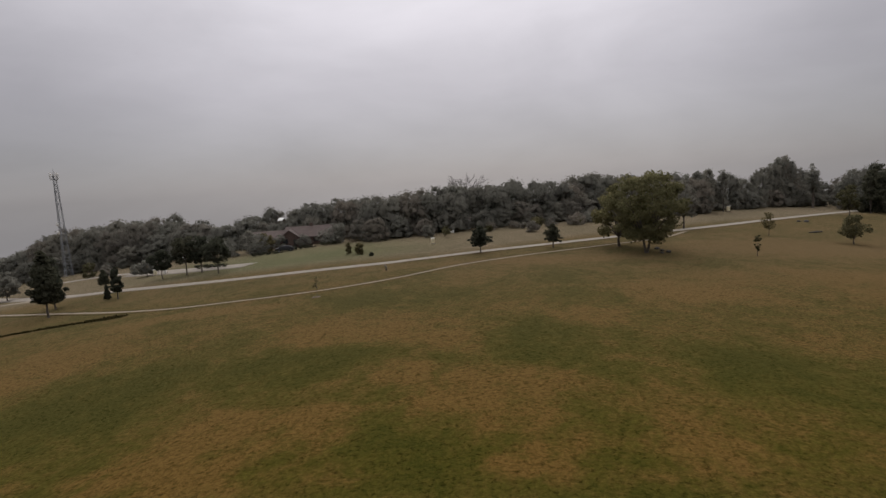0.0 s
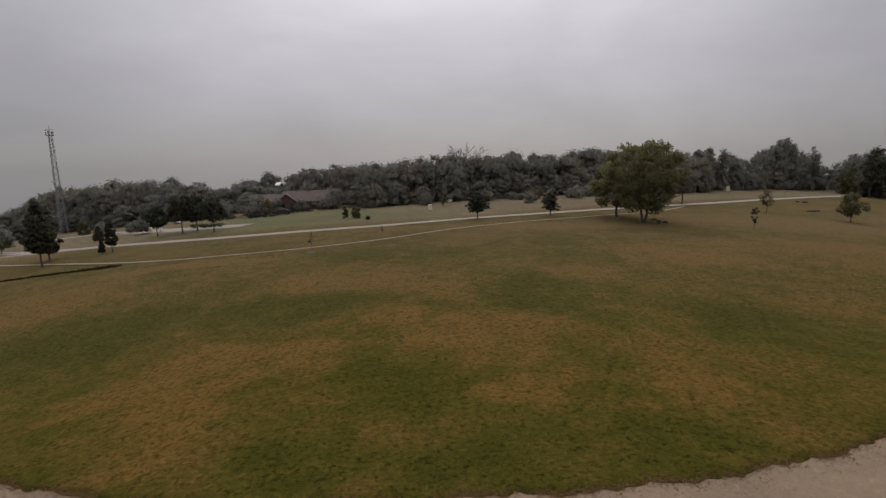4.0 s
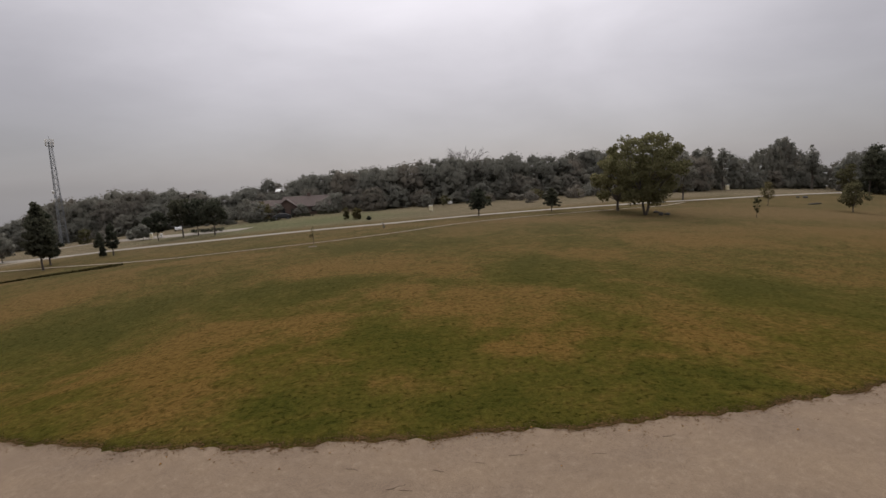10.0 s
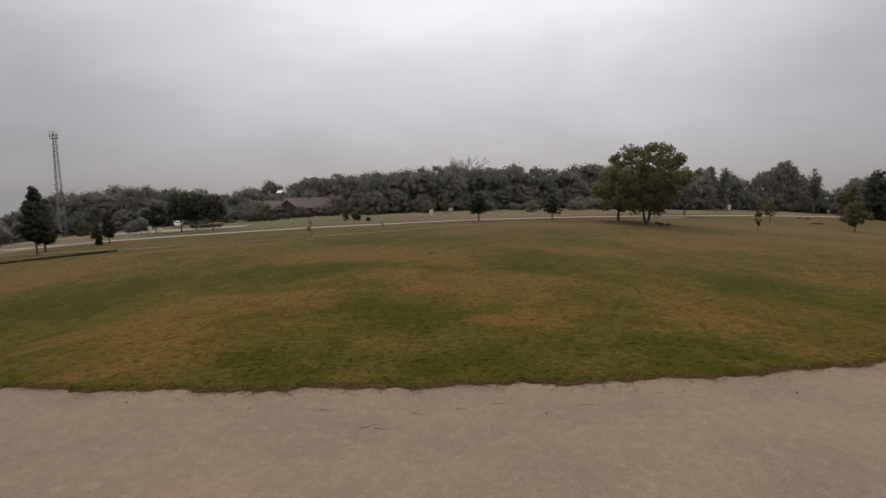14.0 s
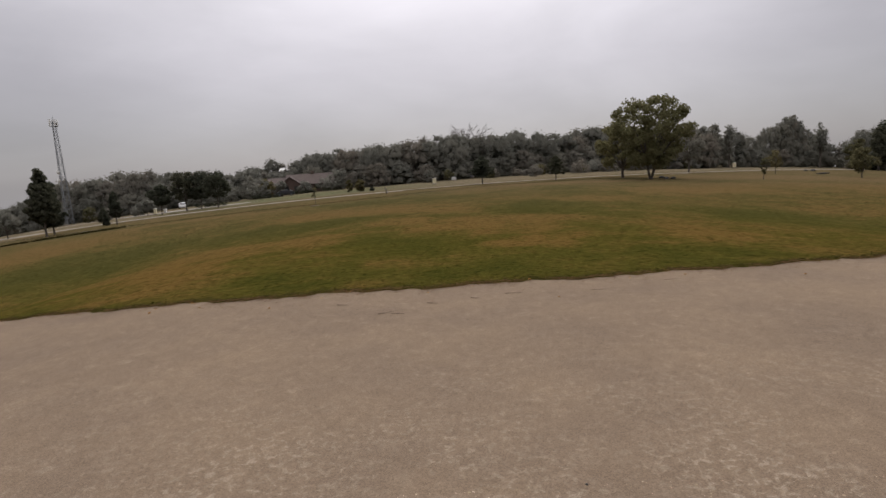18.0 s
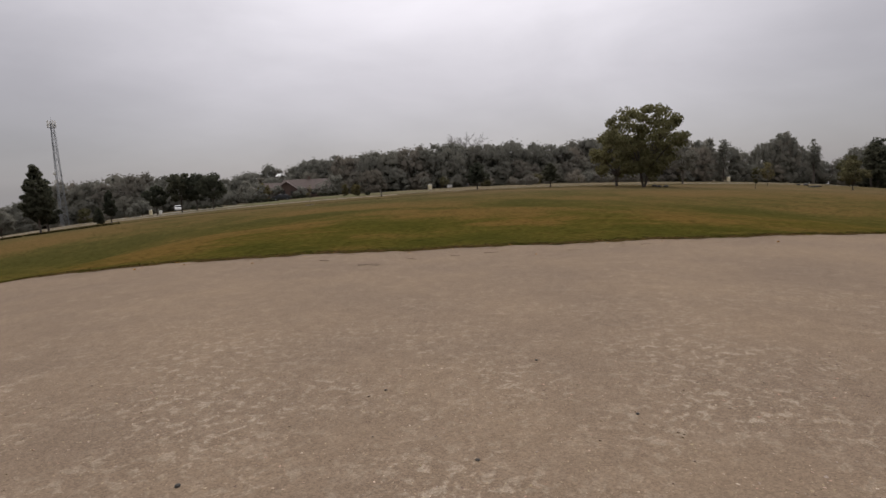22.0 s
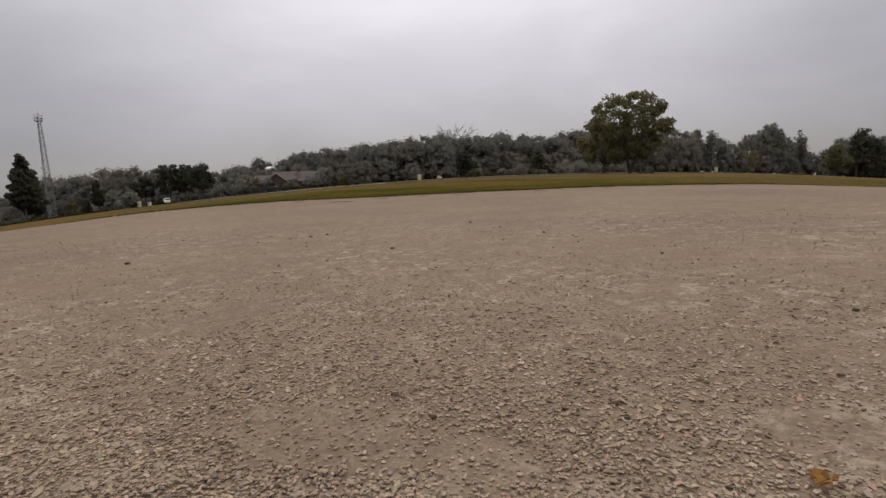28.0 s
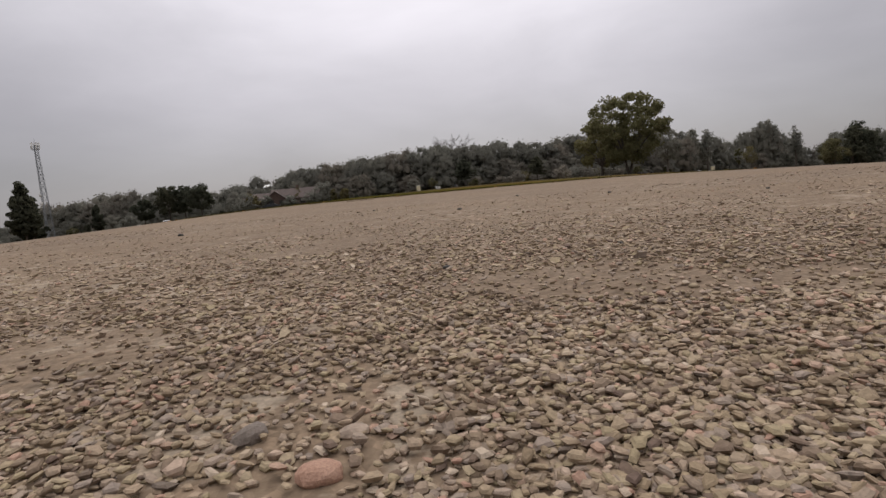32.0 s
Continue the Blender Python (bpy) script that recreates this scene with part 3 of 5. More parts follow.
def strip(points, width, lift=0.045, cross=4, aside=0.0):
    """A band over the ground along a smooth line, or that far to its side, with turned-down sides."""
    c = curve_through(points)
    t = np.gradient(c, axis=0)
    t /= np.linalg.norm(t, axis=1, keepdims=True)
    side = np.stack([-t[:, 1], t[:, 0]], 1)
    offs = np.array([-0.5, *np.linspace(-0.5, 0.5, cross + 1), 0.5]) * width + aside
    z = np.array([-0.15, *[lift + 0.02 * (1 - abs(k) * 2) for k in np.linspace(-0.5, 0.5, cross + 1)], -0.15])
    xy = c[:, None] + side[:, None] * offs[None, :, None]
    h = terrain(xy[..., 0], xy[..., 1]) + z
    v = np.concatenate([xy, h[..., None]], -1).reshape(-1, 3)
    w = len(offs)
    i = (np.arange(len(c) - 1)[:, None] * w + np.arange(w - 1)).ravel()
    return v, np.stack([i, i + w, i + w + 1, i + 1], 1)


ROAD_LINE = [(-128, 142), (-93.6, 114.5), (-72.5, 101.8), (-59.6, 97.8), (-47.2, 93.8), (-35.5, 91.4), (-22.2, 91.2), (-8, 92.6), (6.7, 98.0), (23.4, 105.2), (43, 116), (61.7, 128), (85.8, 146.5), (118, 172), (160, 206), (215, 250)]
v, q = strip(ROAD_LINE, 2.9, 0.03)
road = tagged(new("road", mesh_of("road", v, q, CONCRETE, True)), "pale grey two-lane road curving across the field", "road", kind="structure")
FOOTPATH_LINE = [(-85, 97), (-71, 88), (-56, 79.5), (-45, 73.6), (-35.5, 70.3), (-28, 69.9), (-20.6, 70.3), (-14, 72), (-6.7, 76), (1.2, 82.8), (10.4, 88.4), (20.9, 93.8), (31, 99.5), (42, 106.5), (52, 118)]
v, q = strip(FOOTPATH_LINE, 0.95, 0.012)
footpath = tagged(new("footpath", mesh_of("footpath", v, q, PATH_MAT, True)), "narrow pale gravel footpath winding through the grass", "path", kind="structure")
for aside in (-0.72, 0.72):
    v, q = strip(FOOTPATH_LINE, 0.5, 0.05, 2, aside)
    tagged(new("path_verge", mesh_of("path_verge", v, q, GRASS, True)), "longer grass standing along the footpath's edge", "grass", kind="structure")
v, q = strip(ROAD_LINE[7:], 0.7, 0.06, 2, -1.8)
tagged(new("road_verge", mesh_of("road_verge", v, q, GRASS, True)), "longer grass standing along the road's edge", "grass", kind="structure")
v, q = strip([(-72, 125), (-62, 119), (-54, 115), (-46, 112.5), (-40, 111)], 6.0, 0.04)
parking = tagged(new("parking_lot", mesh_of("parking_lot", v, q, CONCRETE, True)), "pale paved parking strip beyond the road", "parking lot", kind="structure")
v, q = strip([(-104, 136), (-92, 132), (-82, 131), (-74, 127), (-64, 120)], 2.4, 0.035)
lane = tagged(new("lane", mesh_of("lane", v, q, CONCRETE, True)), "pale side lane leading to the parking strip", "lane", kind="structure")
v, q = strip([(-92, 106), (-82, 104), (-74, 101)], 1.8, 0.035)
spur = tagged(new("driveway", mesh_of("driveway", v, q, PATH_MAT, True)), "short pale gravel spur joining the road", "driveway", kind="structure")

# ---- trees ----
def oval(h):
    return math.sqrt(max(0.0, 1 - (2 * h - 0.95) ** 2 / 1.1))


def dome(h):
    return math.sqrt(max(0.02, 1 - max(0, h - 0.3) ** 2 / 0.52)) * min(1, 0.62 + 1.4 * h)


def umbrella(h):
    return min(1.0, 0.5 + 0.95 * h) * math.sqrt(max(0.03, 1 - max(0.0, h - 0.5) ** 2 / 0.27))


def skirt(h):
    return max(0.1, (1 - h ** 2.2)) ** 0.6 * (0.85 + 0.15 * math.sin(9 * h))


def egg(h):
    return (1 - h) ** 0.55 * min(1.0, 0.55 + 2.2 * h)


def crown_points(rng, shape, clumps, height, width, base, shell=0.45, lumps=5, lumpy=1.0):
    """Centres of leaf clumps that fill a crown of that outline, with lobes and gaps."""
    knobs = rng.uniform(0, math.tau, (lumps, 2))
    push = rng.uniform(-0.24, 0.3, lumps) * lumpy
    out = []
    while len(out) < clumps:
        h, a, k = rng.uniform(0, 1), rng.uniform(0, math.tau), rng.uniform(0, 1) ** shell
        s = shape(h)
        if rng.uniform() > s + 0.15:
            continue
        bulge = 1 + sum(p * math.exp(-4 * (1 - math.cos(a - b)) - 14 * (h - c / math.tau) ** 2) for (b, c), p in zip(knobs, push))
        r = s * width / 2 * k * bulge
        out.append((r * math.cos(a), r * math.sin(a), base + h * (height - base) * (0.94 + 0.06 * bulge)))
    return np.array(out)


def limbed_trunk(rng, height, fork, radius, ends, lean=0.0, stems=1):
    """Tapered stems that fork into limbs reaching the given ends."""
    bm = bmesh.new()
    tops = []
    for s in range(stems):
        a = math.tau * s / max(stems, 1) + 0.4
        off = radius * 1.1 * (stems > 1)
        foot = Vector((off * math.cos(a), off * math.sin(a), -0.15))
        top = Vector((foot.x + lean * fork + 0.22 * fork * (stems > 1) * math.cos(a), foot.y + 0.22 * fork * (stems > 1) * math.sin(a), fork))
        mid = foot.lerp(top, 0.5) + Vector((rng.normal(0, 0.03), rng.normal(0, 0.03), 0)) * fork
        tube(bm, [foot, foot + Vector((0, 0, 0.35)), mid, top], [radius * 1.5, radius * 1.08, radius * 0.9, radius * 0.75], 9)
        tops.append(top)
    for n, e in enumerate(ends):
        start = min(tops, key=lambda t: (t - Vector(e)).length)
        e = Vector(e)
        mid = start.lerp(e, 0.5) + Vector((rng.normal(0, 0.08), rng.normal(0, 0.08), 0.1)) * (e - start).length * 0.7
        tube(bm, [start - Vector((0, 0, radius * 0.8)), start.lerp(mid, 0.4), mid, e], [radius * 0.62, radius * 0.48, radius * 0.3, radius * 0.08], 6)
    return bm


def broadleaf(name, at, height, width, base, label, seed, leaf_mat, leaf=0.3, clumps=60, count=50, fill=0.085, shape=oval, radius=None, stems=1,
              limbs=8, group="", turn=0.0, category="tree", flat=0.75, fork=None, shell=0.45, lean=0.0, lumpy=1.0, dense=0.0, up=0.5, level=1.0):
    rng = np.random.default_rng(seed)
    tree = thing(name, at, label, category, turn, group)
    pts = crown_points(rng, shape, clumps, height, width, base, shell, lumpy=lumpy)
    radius = radius or height * 0.018
    ends = pts[rng.choice(len(pts), min(limbs, len(pts)), replace=False)]
    part("trunk", limbed_trunk(rng, height, fork or max(base, height * 0.2), radius, ends, lean, stems), BARK, tree)
    spread, middle = rng.uniform(0.7, 1.3, len(pts)) * width * fill, (0, 0, base + (height - base) * 0.4)
    v, q, nn = leaves(rng, pts, spread, count, leaf, flat, heart=middle, up=up, level=level)
    if dense:
        v2, f2, n2 = hearts(rng, pts, spread * dense, flat, middle, up, level)
        q = np.concatenate([q[:, [0, 1, 2]], q[:, [0, 2, 3]], f2 + len(v)])
        v, nn = np.concatenate([v, v2]), np.concatenate([nn, n2])
    v[:, 2] = np.maximum(v[:, 2], 0.05)
    part("crown", mesh_of("crown", v, q, leaf_mat, normals=nn), leaf_mat, tree)
    return tree


def conifer(name, at, height, width, base, label, seed, whorls=11, arms=7, needles=26, group="", turn=0.0, droop=0.22, ragged=0.25, leaf=0.16, full=0.8):
    """A young pine: straight stem, whorls of drooping branches set with tufts of needles."""
    rng = np.random.default_rng(seed)
    tree = thing(name, at, label, "pine tree", turn, group)
    bm = bmesh.new()
    r = height * 0.022
    tube(bm, [(0, 0, -0.1), (0, 0, base), (rng.normal(0, 0.05), rng.normal(0, 0.05), height * 0.6), (0, 0, height)], [r * 1.3, r, r * 0.6, r * 0.12], 8)
    centres, spread = [], []
    for w in range(whorls):
        h = w / (whorls - 1)
        z = base + (height - base) * h * 0.96
        reach = width / 2 * (1 - h) ** full * min(1, 0.75 + h * 1.4) + 0.06 * width
        for k in range(arms):
            a = math.tau * (k + rng.uniform(-0.35, 0.35)) / arms + w * 1.1
            l = reach * rng.uniform(1 - ragged * 1.6, 1 + ragged)
            tip = Vector((l * math.cos(a), l * math.sin(a), z - droop * l + rng.normal(0, 0.06)))
            tube(bm, [(0, 0, z), tip * 0.5 + Vector((0, 0, z * 0.5 + 0.06)), tip], [r * 0.3, r * 0.2, r * 0.06], 5)
            for s in (0.35, 0.65, 0.95):
                centres.append((tip.x * s, tip.y * s, z + (tip.z - z) * s))
                spread.append(0.06 * width * (1.25 - 0.4 * s))
    part("trunk", bm, BARK, tree)
    v, q, nn = leaves(rng, centres, np.array(spread), needles // 3 + 4, leaf, 0.6, 2.2, heart=(0, 0, height * 0.4))
    part("needles", mesh_of("needles", v, q, NEEDLE, normals=nn), NEEDLE, tree)
    return tree


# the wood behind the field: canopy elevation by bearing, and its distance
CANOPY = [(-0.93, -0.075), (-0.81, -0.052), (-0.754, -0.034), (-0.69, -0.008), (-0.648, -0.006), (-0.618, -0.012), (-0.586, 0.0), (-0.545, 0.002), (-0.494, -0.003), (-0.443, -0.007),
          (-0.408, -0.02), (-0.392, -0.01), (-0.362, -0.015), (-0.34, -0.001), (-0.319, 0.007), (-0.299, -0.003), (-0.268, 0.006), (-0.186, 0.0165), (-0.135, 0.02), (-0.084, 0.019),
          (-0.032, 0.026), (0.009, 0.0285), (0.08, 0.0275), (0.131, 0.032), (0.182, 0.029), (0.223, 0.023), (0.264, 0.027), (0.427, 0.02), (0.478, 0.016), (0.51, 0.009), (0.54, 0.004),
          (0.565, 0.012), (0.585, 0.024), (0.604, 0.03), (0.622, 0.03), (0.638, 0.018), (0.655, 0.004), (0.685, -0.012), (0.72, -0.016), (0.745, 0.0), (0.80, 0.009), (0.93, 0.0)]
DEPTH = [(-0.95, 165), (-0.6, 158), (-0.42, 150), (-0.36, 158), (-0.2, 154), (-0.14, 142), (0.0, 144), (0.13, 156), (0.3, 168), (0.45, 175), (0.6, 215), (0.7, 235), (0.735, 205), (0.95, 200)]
# kept free of trees: x, back to which y, half width
CLEAR = [(94.8, 187.0, 4.5), (6.4, 151.5, 3.6), (1.9, 141.5, 3.4), (-38.8, 150.5, 13.5)]
wood_rng = np.random.default_rng(11)
wood_kinds = []
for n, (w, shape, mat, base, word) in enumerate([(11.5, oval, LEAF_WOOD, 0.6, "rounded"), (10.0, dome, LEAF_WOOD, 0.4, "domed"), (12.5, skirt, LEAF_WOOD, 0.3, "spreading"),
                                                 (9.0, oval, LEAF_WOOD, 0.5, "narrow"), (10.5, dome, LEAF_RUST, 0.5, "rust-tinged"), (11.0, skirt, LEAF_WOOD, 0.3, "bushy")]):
    wood_kinds.append(broadleaf("woodland_tree", on_ground(-150 + 8 * n, 225), 12.0, w, base, word + " green tree, paled for haze, in the wood behind the field", 40 + n, mat,
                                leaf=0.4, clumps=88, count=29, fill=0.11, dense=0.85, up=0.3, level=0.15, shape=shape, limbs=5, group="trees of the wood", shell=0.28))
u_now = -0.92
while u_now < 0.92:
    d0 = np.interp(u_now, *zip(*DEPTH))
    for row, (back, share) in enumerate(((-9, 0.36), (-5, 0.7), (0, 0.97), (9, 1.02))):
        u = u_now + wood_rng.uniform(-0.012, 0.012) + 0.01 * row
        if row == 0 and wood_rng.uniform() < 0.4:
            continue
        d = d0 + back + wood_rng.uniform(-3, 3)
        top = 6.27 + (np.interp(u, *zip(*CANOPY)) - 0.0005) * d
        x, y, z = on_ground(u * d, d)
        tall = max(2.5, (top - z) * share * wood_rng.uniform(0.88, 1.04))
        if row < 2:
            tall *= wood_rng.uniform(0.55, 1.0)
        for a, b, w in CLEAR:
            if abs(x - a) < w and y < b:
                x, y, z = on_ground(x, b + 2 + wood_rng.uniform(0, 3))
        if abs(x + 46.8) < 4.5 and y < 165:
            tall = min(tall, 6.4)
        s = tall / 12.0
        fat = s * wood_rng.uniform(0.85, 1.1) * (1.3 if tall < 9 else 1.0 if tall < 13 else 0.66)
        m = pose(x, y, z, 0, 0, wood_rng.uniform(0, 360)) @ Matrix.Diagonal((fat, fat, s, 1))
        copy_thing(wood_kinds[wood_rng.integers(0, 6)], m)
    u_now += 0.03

# ---- the single trees and shrubs of the field ----
broadleaf("field_tree", on_ground(31.8, 86.6), 12.4, 12.2, 2.1, "large spreading olive-green tree with several stems", 103, LEAF_OAK, leaf=0.26, clumps=170, count=90, fill=0.052,
          shape=umbrella, radius=0.17, stems=4, limbs=36, fork=2.6, shell=0.42, flat=0.6, up=0.35, level=0.7, lumpy=1.6)
broadleaf("field_tree", on_ground(30.4, 95.8), 9.4, 8.0, 2.0, "olive-green rounded tree close behind the large tree", 4, LEAF_OAK, leaf=0.3, clumps=70, count=90, fill=0.07,
          shape=oval, radius=0.24, stems=1, limbs=14, fork=1.9)
broadleaf("juniper_tree", on_ground(-58.4, 78.8), 9.6, 4.5, 2.3, "dark bushy upright evergreen beside the footpath", 5, NEEDLE, leaf=0.22, clumps=135, count=66, fill=0.06, shape=egg, radius=0.15, limbs=14, lumpy=0.7)
broadleaf("juniper_tree", on_ground(-62.8, 86.5), 8.4, 4.4, 1.4, "smaller dark evergreen behind its taller neighbour", 15, NEEDLE, leaf=0.24, clumps=120, count=55, fill=0.062, shape=egg, radius=0.14, limbs=9, lumpy=1.2)
broadleaf("juniper_tree", on_ground(-53.2, 87.4), 5.1, 2.1, 1.1, "small dark oval evergreen on the road verge", 6, NEEDLE, leaf=0.18, clumps=80, count=50, fill=0.066, shape=egg, radius=0.1, limbs=8)
conifer("pine", on_ground(-55.6, 88.6), 2.3, 1.0, 0.3, "low dark young pine beside a taller one", 16)
conifer("pine", on_ground(-71.0, 112.5), 3.0, 2.3, 0.4, "low dark young pine beyond the road", 36)
conifer("pine", on_ground(6.1, 95.9), 4.6, 3.3, 1.6, "small dark pine with a clear stem by the road", 7, whorls=8, needles=60, leaf=0.2, ragged=0.4, droop=0.08, full=0.45)
conifer("pine", on_ground(19.2, 97.6), 4.1, 2.7, 1.4, "small dark pine with drooping branches by the road", 8, whorls=7, needles=60, leaf=0.2, ragged=0.4, droop=0.08, full=0.45)
broadleaf("roadside_tree", on_ground(-91.5, 112.6), 6.2, 5.0, 1.2, "dark rounded tree near the side lane", 17, LEAF_WOOD, leaf=0.34, clumps=40, count=50)
broadleaf("roadside_tree", on_ground(125, 168.5), 9.2, 6.0, 2.2, "rounded olive tree standing beside the far road", 29, LEAF_SAP, leaf=0.32, clumps=55, count=50, fill=0.08, radius=0.16, limbs=9)
for x, y, h, w, b, seed, word in ((-55.6, 106.4, 5.4, 3.9, 2.0, 18, "low rounded"), (-63.5, 115.5, 3.2, 3.4, 0.7, 19, "small bushy"), (-51.2, 107.4, 7.6, 5.2, 2.3, 20, "broad dark"),
                                  (-48.6, 108.2, 7.0, 4.4, 2.3, 21, "dark upright"), (-43.4, 103.6, 6.6, 5.2, 2.1, 22, "wide dark")):
    broadleaf("roadside_tree", on_ground(x, y), h, w, b, word + " green tree beside the parking strip", seed, NEEDLE if seed != 19 else LEAF_WOOD, leaf=0.3, clumps=48, count=55, fill=0.08, group="trees beside the parking strip")
broadleaf("roadside_tree", on_ground(54.4, 124.4), 10.6, 6.2, 2.6, "slim dull green tree on the far road verge", 23, LEAF_WOOD, leaf=0.34, clumps=55, count=50, fill=0.075, radius=0.2)
broadleaf("sapling", on_ground(46.5, 81.5), 3.3, 1.0, 0.7, "thin young tree with sparse leaves", 24, LEAF_SAP, leaf=0.14, clumps=24, count=24, fill=0.12, radius=0.05, limbs=6)
broadleaf("sapling", on_ground(-16.4, 67.6), 2.3, 0.9, 0.8, "very thin young sapling with few leaves beside the drain", 34, LEAF_SAP, leaf=0.09, clumps=14, count=12, fill=0.14, radius=0.025, limbs=6)
broadleaf("sapling", on_ground(-9.3, 83.0), 1.0, 0.5, 0.2, "knee-high reddish sapling in the meadow", 35, LEAF_RUST, leaf=0.09, clumps=12, count=14, fill=0.14, radius=0.02, limbs=4)
broadleaf("sapling", on_ground(64.2, 108.4), 4.6, 2.6, 1.5, "slender sapling with thin olive crown", 25, LEAF_SAP, leaf=0.18, clumps=30, count=26, fill=0.11, radius=0.06, limbs=7)
broadleaf("field_tree", on_ground(72.6, 97.0), 5.0, 4.4, 1.1, "small round olive-brown tree on a short trunk", 26, LEAF_SAP, leaf=0.22, clumps=50, count=44, fill=0.085, radius=0.1, limbs=8)
broadleaf("sapling", on_ground(0.4, 127.0), 2.6, 2.2, 0.5, "small yellow-olive sapling beside the utility cabinets", 27, LEAF_SAP, leaf=0.15, clumps=24, count=30, fill=0.11, radius=0.04, limbs=5)
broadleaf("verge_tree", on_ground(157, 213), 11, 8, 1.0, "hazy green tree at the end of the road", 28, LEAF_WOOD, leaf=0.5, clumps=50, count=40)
for k, (x, y, h, w) in enumerate(((146, 187, 14.5, 9), (150.5, 190, 16.2, 10), (156, 193, 14.8, 10), (162, 197, 13.5, 10))):
    broadleaf("dark_thicket_tree", on_ground(x, y), h, w, 0.3, "dense dark evergreen tree at the thicket's end", 60 + k, NEEDLE, leaf=0.46, clumps=90, count=46, fill=0.065, shape=skirt, group="thicket at the road's end")
for x, y, h, w, seed, mat, word in ((-19.5, 109.8, 2.4, 1.1, 30, LEAF_SAP, "small round green shrub in the meadow"), (-17.1, 108.4, 2.3, 1.7, 31, LEAF_SAP, "round olive shrub in the meadow"),
                                    (-14.2, 104.0, 0.6, 0.7, 32, NEEDLE, "tiny dark shrub by the road"), (20.7, 129.0, 2.3, 3.8, 33, LEAF_RUST, "low brown rounded shrub in the meadow"),
                                    (34.6, 141.5, 3.2, 4.6, 34, LEAF_RUST, "reddish brown shrub at the wood's edge"), (43.2, 150.5, 2.8, 4.2, 35, LEAF_WOOD, "dull green shrub at the wood's edge"),
                                    (-1.0, 146.0, 3.4, 4.2, 36, LEAF_RUST, "yellowish shrub at the wood's edge"), (16.0, 158.0, 3.0, 3.6, 37, LEAF_RUST, "pale brown shrub at the wood's edge"),
                                    (-12.7, 146.0, 5.6, 5.4, 38, LEAF_SAP, "yellow-green bushy young tree before the wood"), (39.5, 149.0, 3.0, 4.4, 39, LEAF_WOOD, "dull green spreading shrub at the wood's edge"),
                                    (-88.0, 134.0, 3.6, 3.0, 44, LEAF_SAP, "pale olive shrub beside the lane"), (-81.0, 130.0, 2.6, 3.0, 45, LEAF_RUST, "brown shrub beside the lane"),
                                    (-70.0, 123.5, 2.2, 3.2, 46, LEAF_WOOD, "low green shrub beside the parking strip"), (-46.0, 137.0, 3.6, 4.0, 47, LEAF_WOOD, "green shrub before the brick house"),
                                    (-49.0, 138.5, 5.6, 4.6, 55, LEAF_WOOD, "tall green bush hiding the house's end"), (-44.4, 136.0, 4.4, 4.0, 56, LEAF_SAP, "olive bush before the house wall"), (-41.4, 137.5, 3.6, 3.2, 57, LEAF_WOOD, "green bush under the house eaves"),
                                    (-36.0, 139.5, 2.8, 3.6, 48, LEAF_WOOD, "round shrub under the house wall"), (-30.6, 140.5, 3.4, 4.4, 49, LEAF_WOOD, "green shrub at the house corner"),
                                    (-45.5, 133.0, 5.0, 5.0, 51, LEAF_WOOD, "leafy green bush before the brick house"), (-27.2, 138.0, 5.2, 4.8, 52, LEAF_WOOD, "tall green bush at the house's end"), (-52.5, 133.5, 4.6, 5.2, 50, LEAF_WOOD, "leafy green shrub by the house drive")):
    broadleaf("shrub", on_ground(x, y), h, w, 0.1, word, seed, mat, leaf=0.2 if h < 4 else 0.28, clumps=36, count=42, fill=0.1, shape=dome, radius=0.04, limbs=6, category="shrub", fork=0.3)


def clipped_hedge(x, y, turn, length, height, label, seed):
    """A low clipped hedge: a row of short stems under a dense box-shaped crown with an uneven top."""
    rng = np.random.default_rng(seed)
    hedge = thing("hedge", on_ground(x, y), label, "hedge", turn, "clipped hedges before the house")
    stems = bmesh.new()
    for sx in np.arange(-length / 2 + 0.3, length / 2, 0.6):
        tube(stems, [Vector((sx, 0, -0.1)), Vector((sx + rng.normal(0, 0.05), rng.normal(0, 0.05), height * 0.6))], [0.03, 0.015], 5)
    part("stem", stems, BARK, hedge)
    n = int(length * 9)
    pts = np.stack([rng.uniform(-length / 2, length / 2, n), rng.uniform(-0.32, 0.32, n), rng.uniform(0.2, 0.82, n) * height], 1)
    v, q, nn = leaves(rng, pts, rng.uniform(0.12, 0.2, n), 26, 0.13, 0.8, up=0.2)
    v[:, 2] = np.maximum(v[:, 2], 0.03)
    part("crown", mesh_of("crown", v, q, NEEDLE, normals=nn), NEEDLE, hedge)


for k, (x, y, turn, length, height) in enumerate(((-50.6, 114.6, -8, 4.4, 0.95), (-46.9, 113.6, -8, 2.4, 0.9), (-41.6, 127.6, 30, 7.0, 0.9), (-34.6, 132.6, 34, 7.6, 1.0), (-28.4, 135.8, 22, 5.0, 1.0))):
    clipped_hedge(x, y, turn, length, height, "low dark clipped hedge " + ("edging the parking strip" if k < 2 else "along the house front"), 400 + k)

# brown scrub along the foot of the wood
scrub_rng = np.random.default_rng(55)
scrub_line = curve_through([(9, 139), (22, 140), (34, 145), (48, 153), (64, 163), (80, 172)], 1.0)
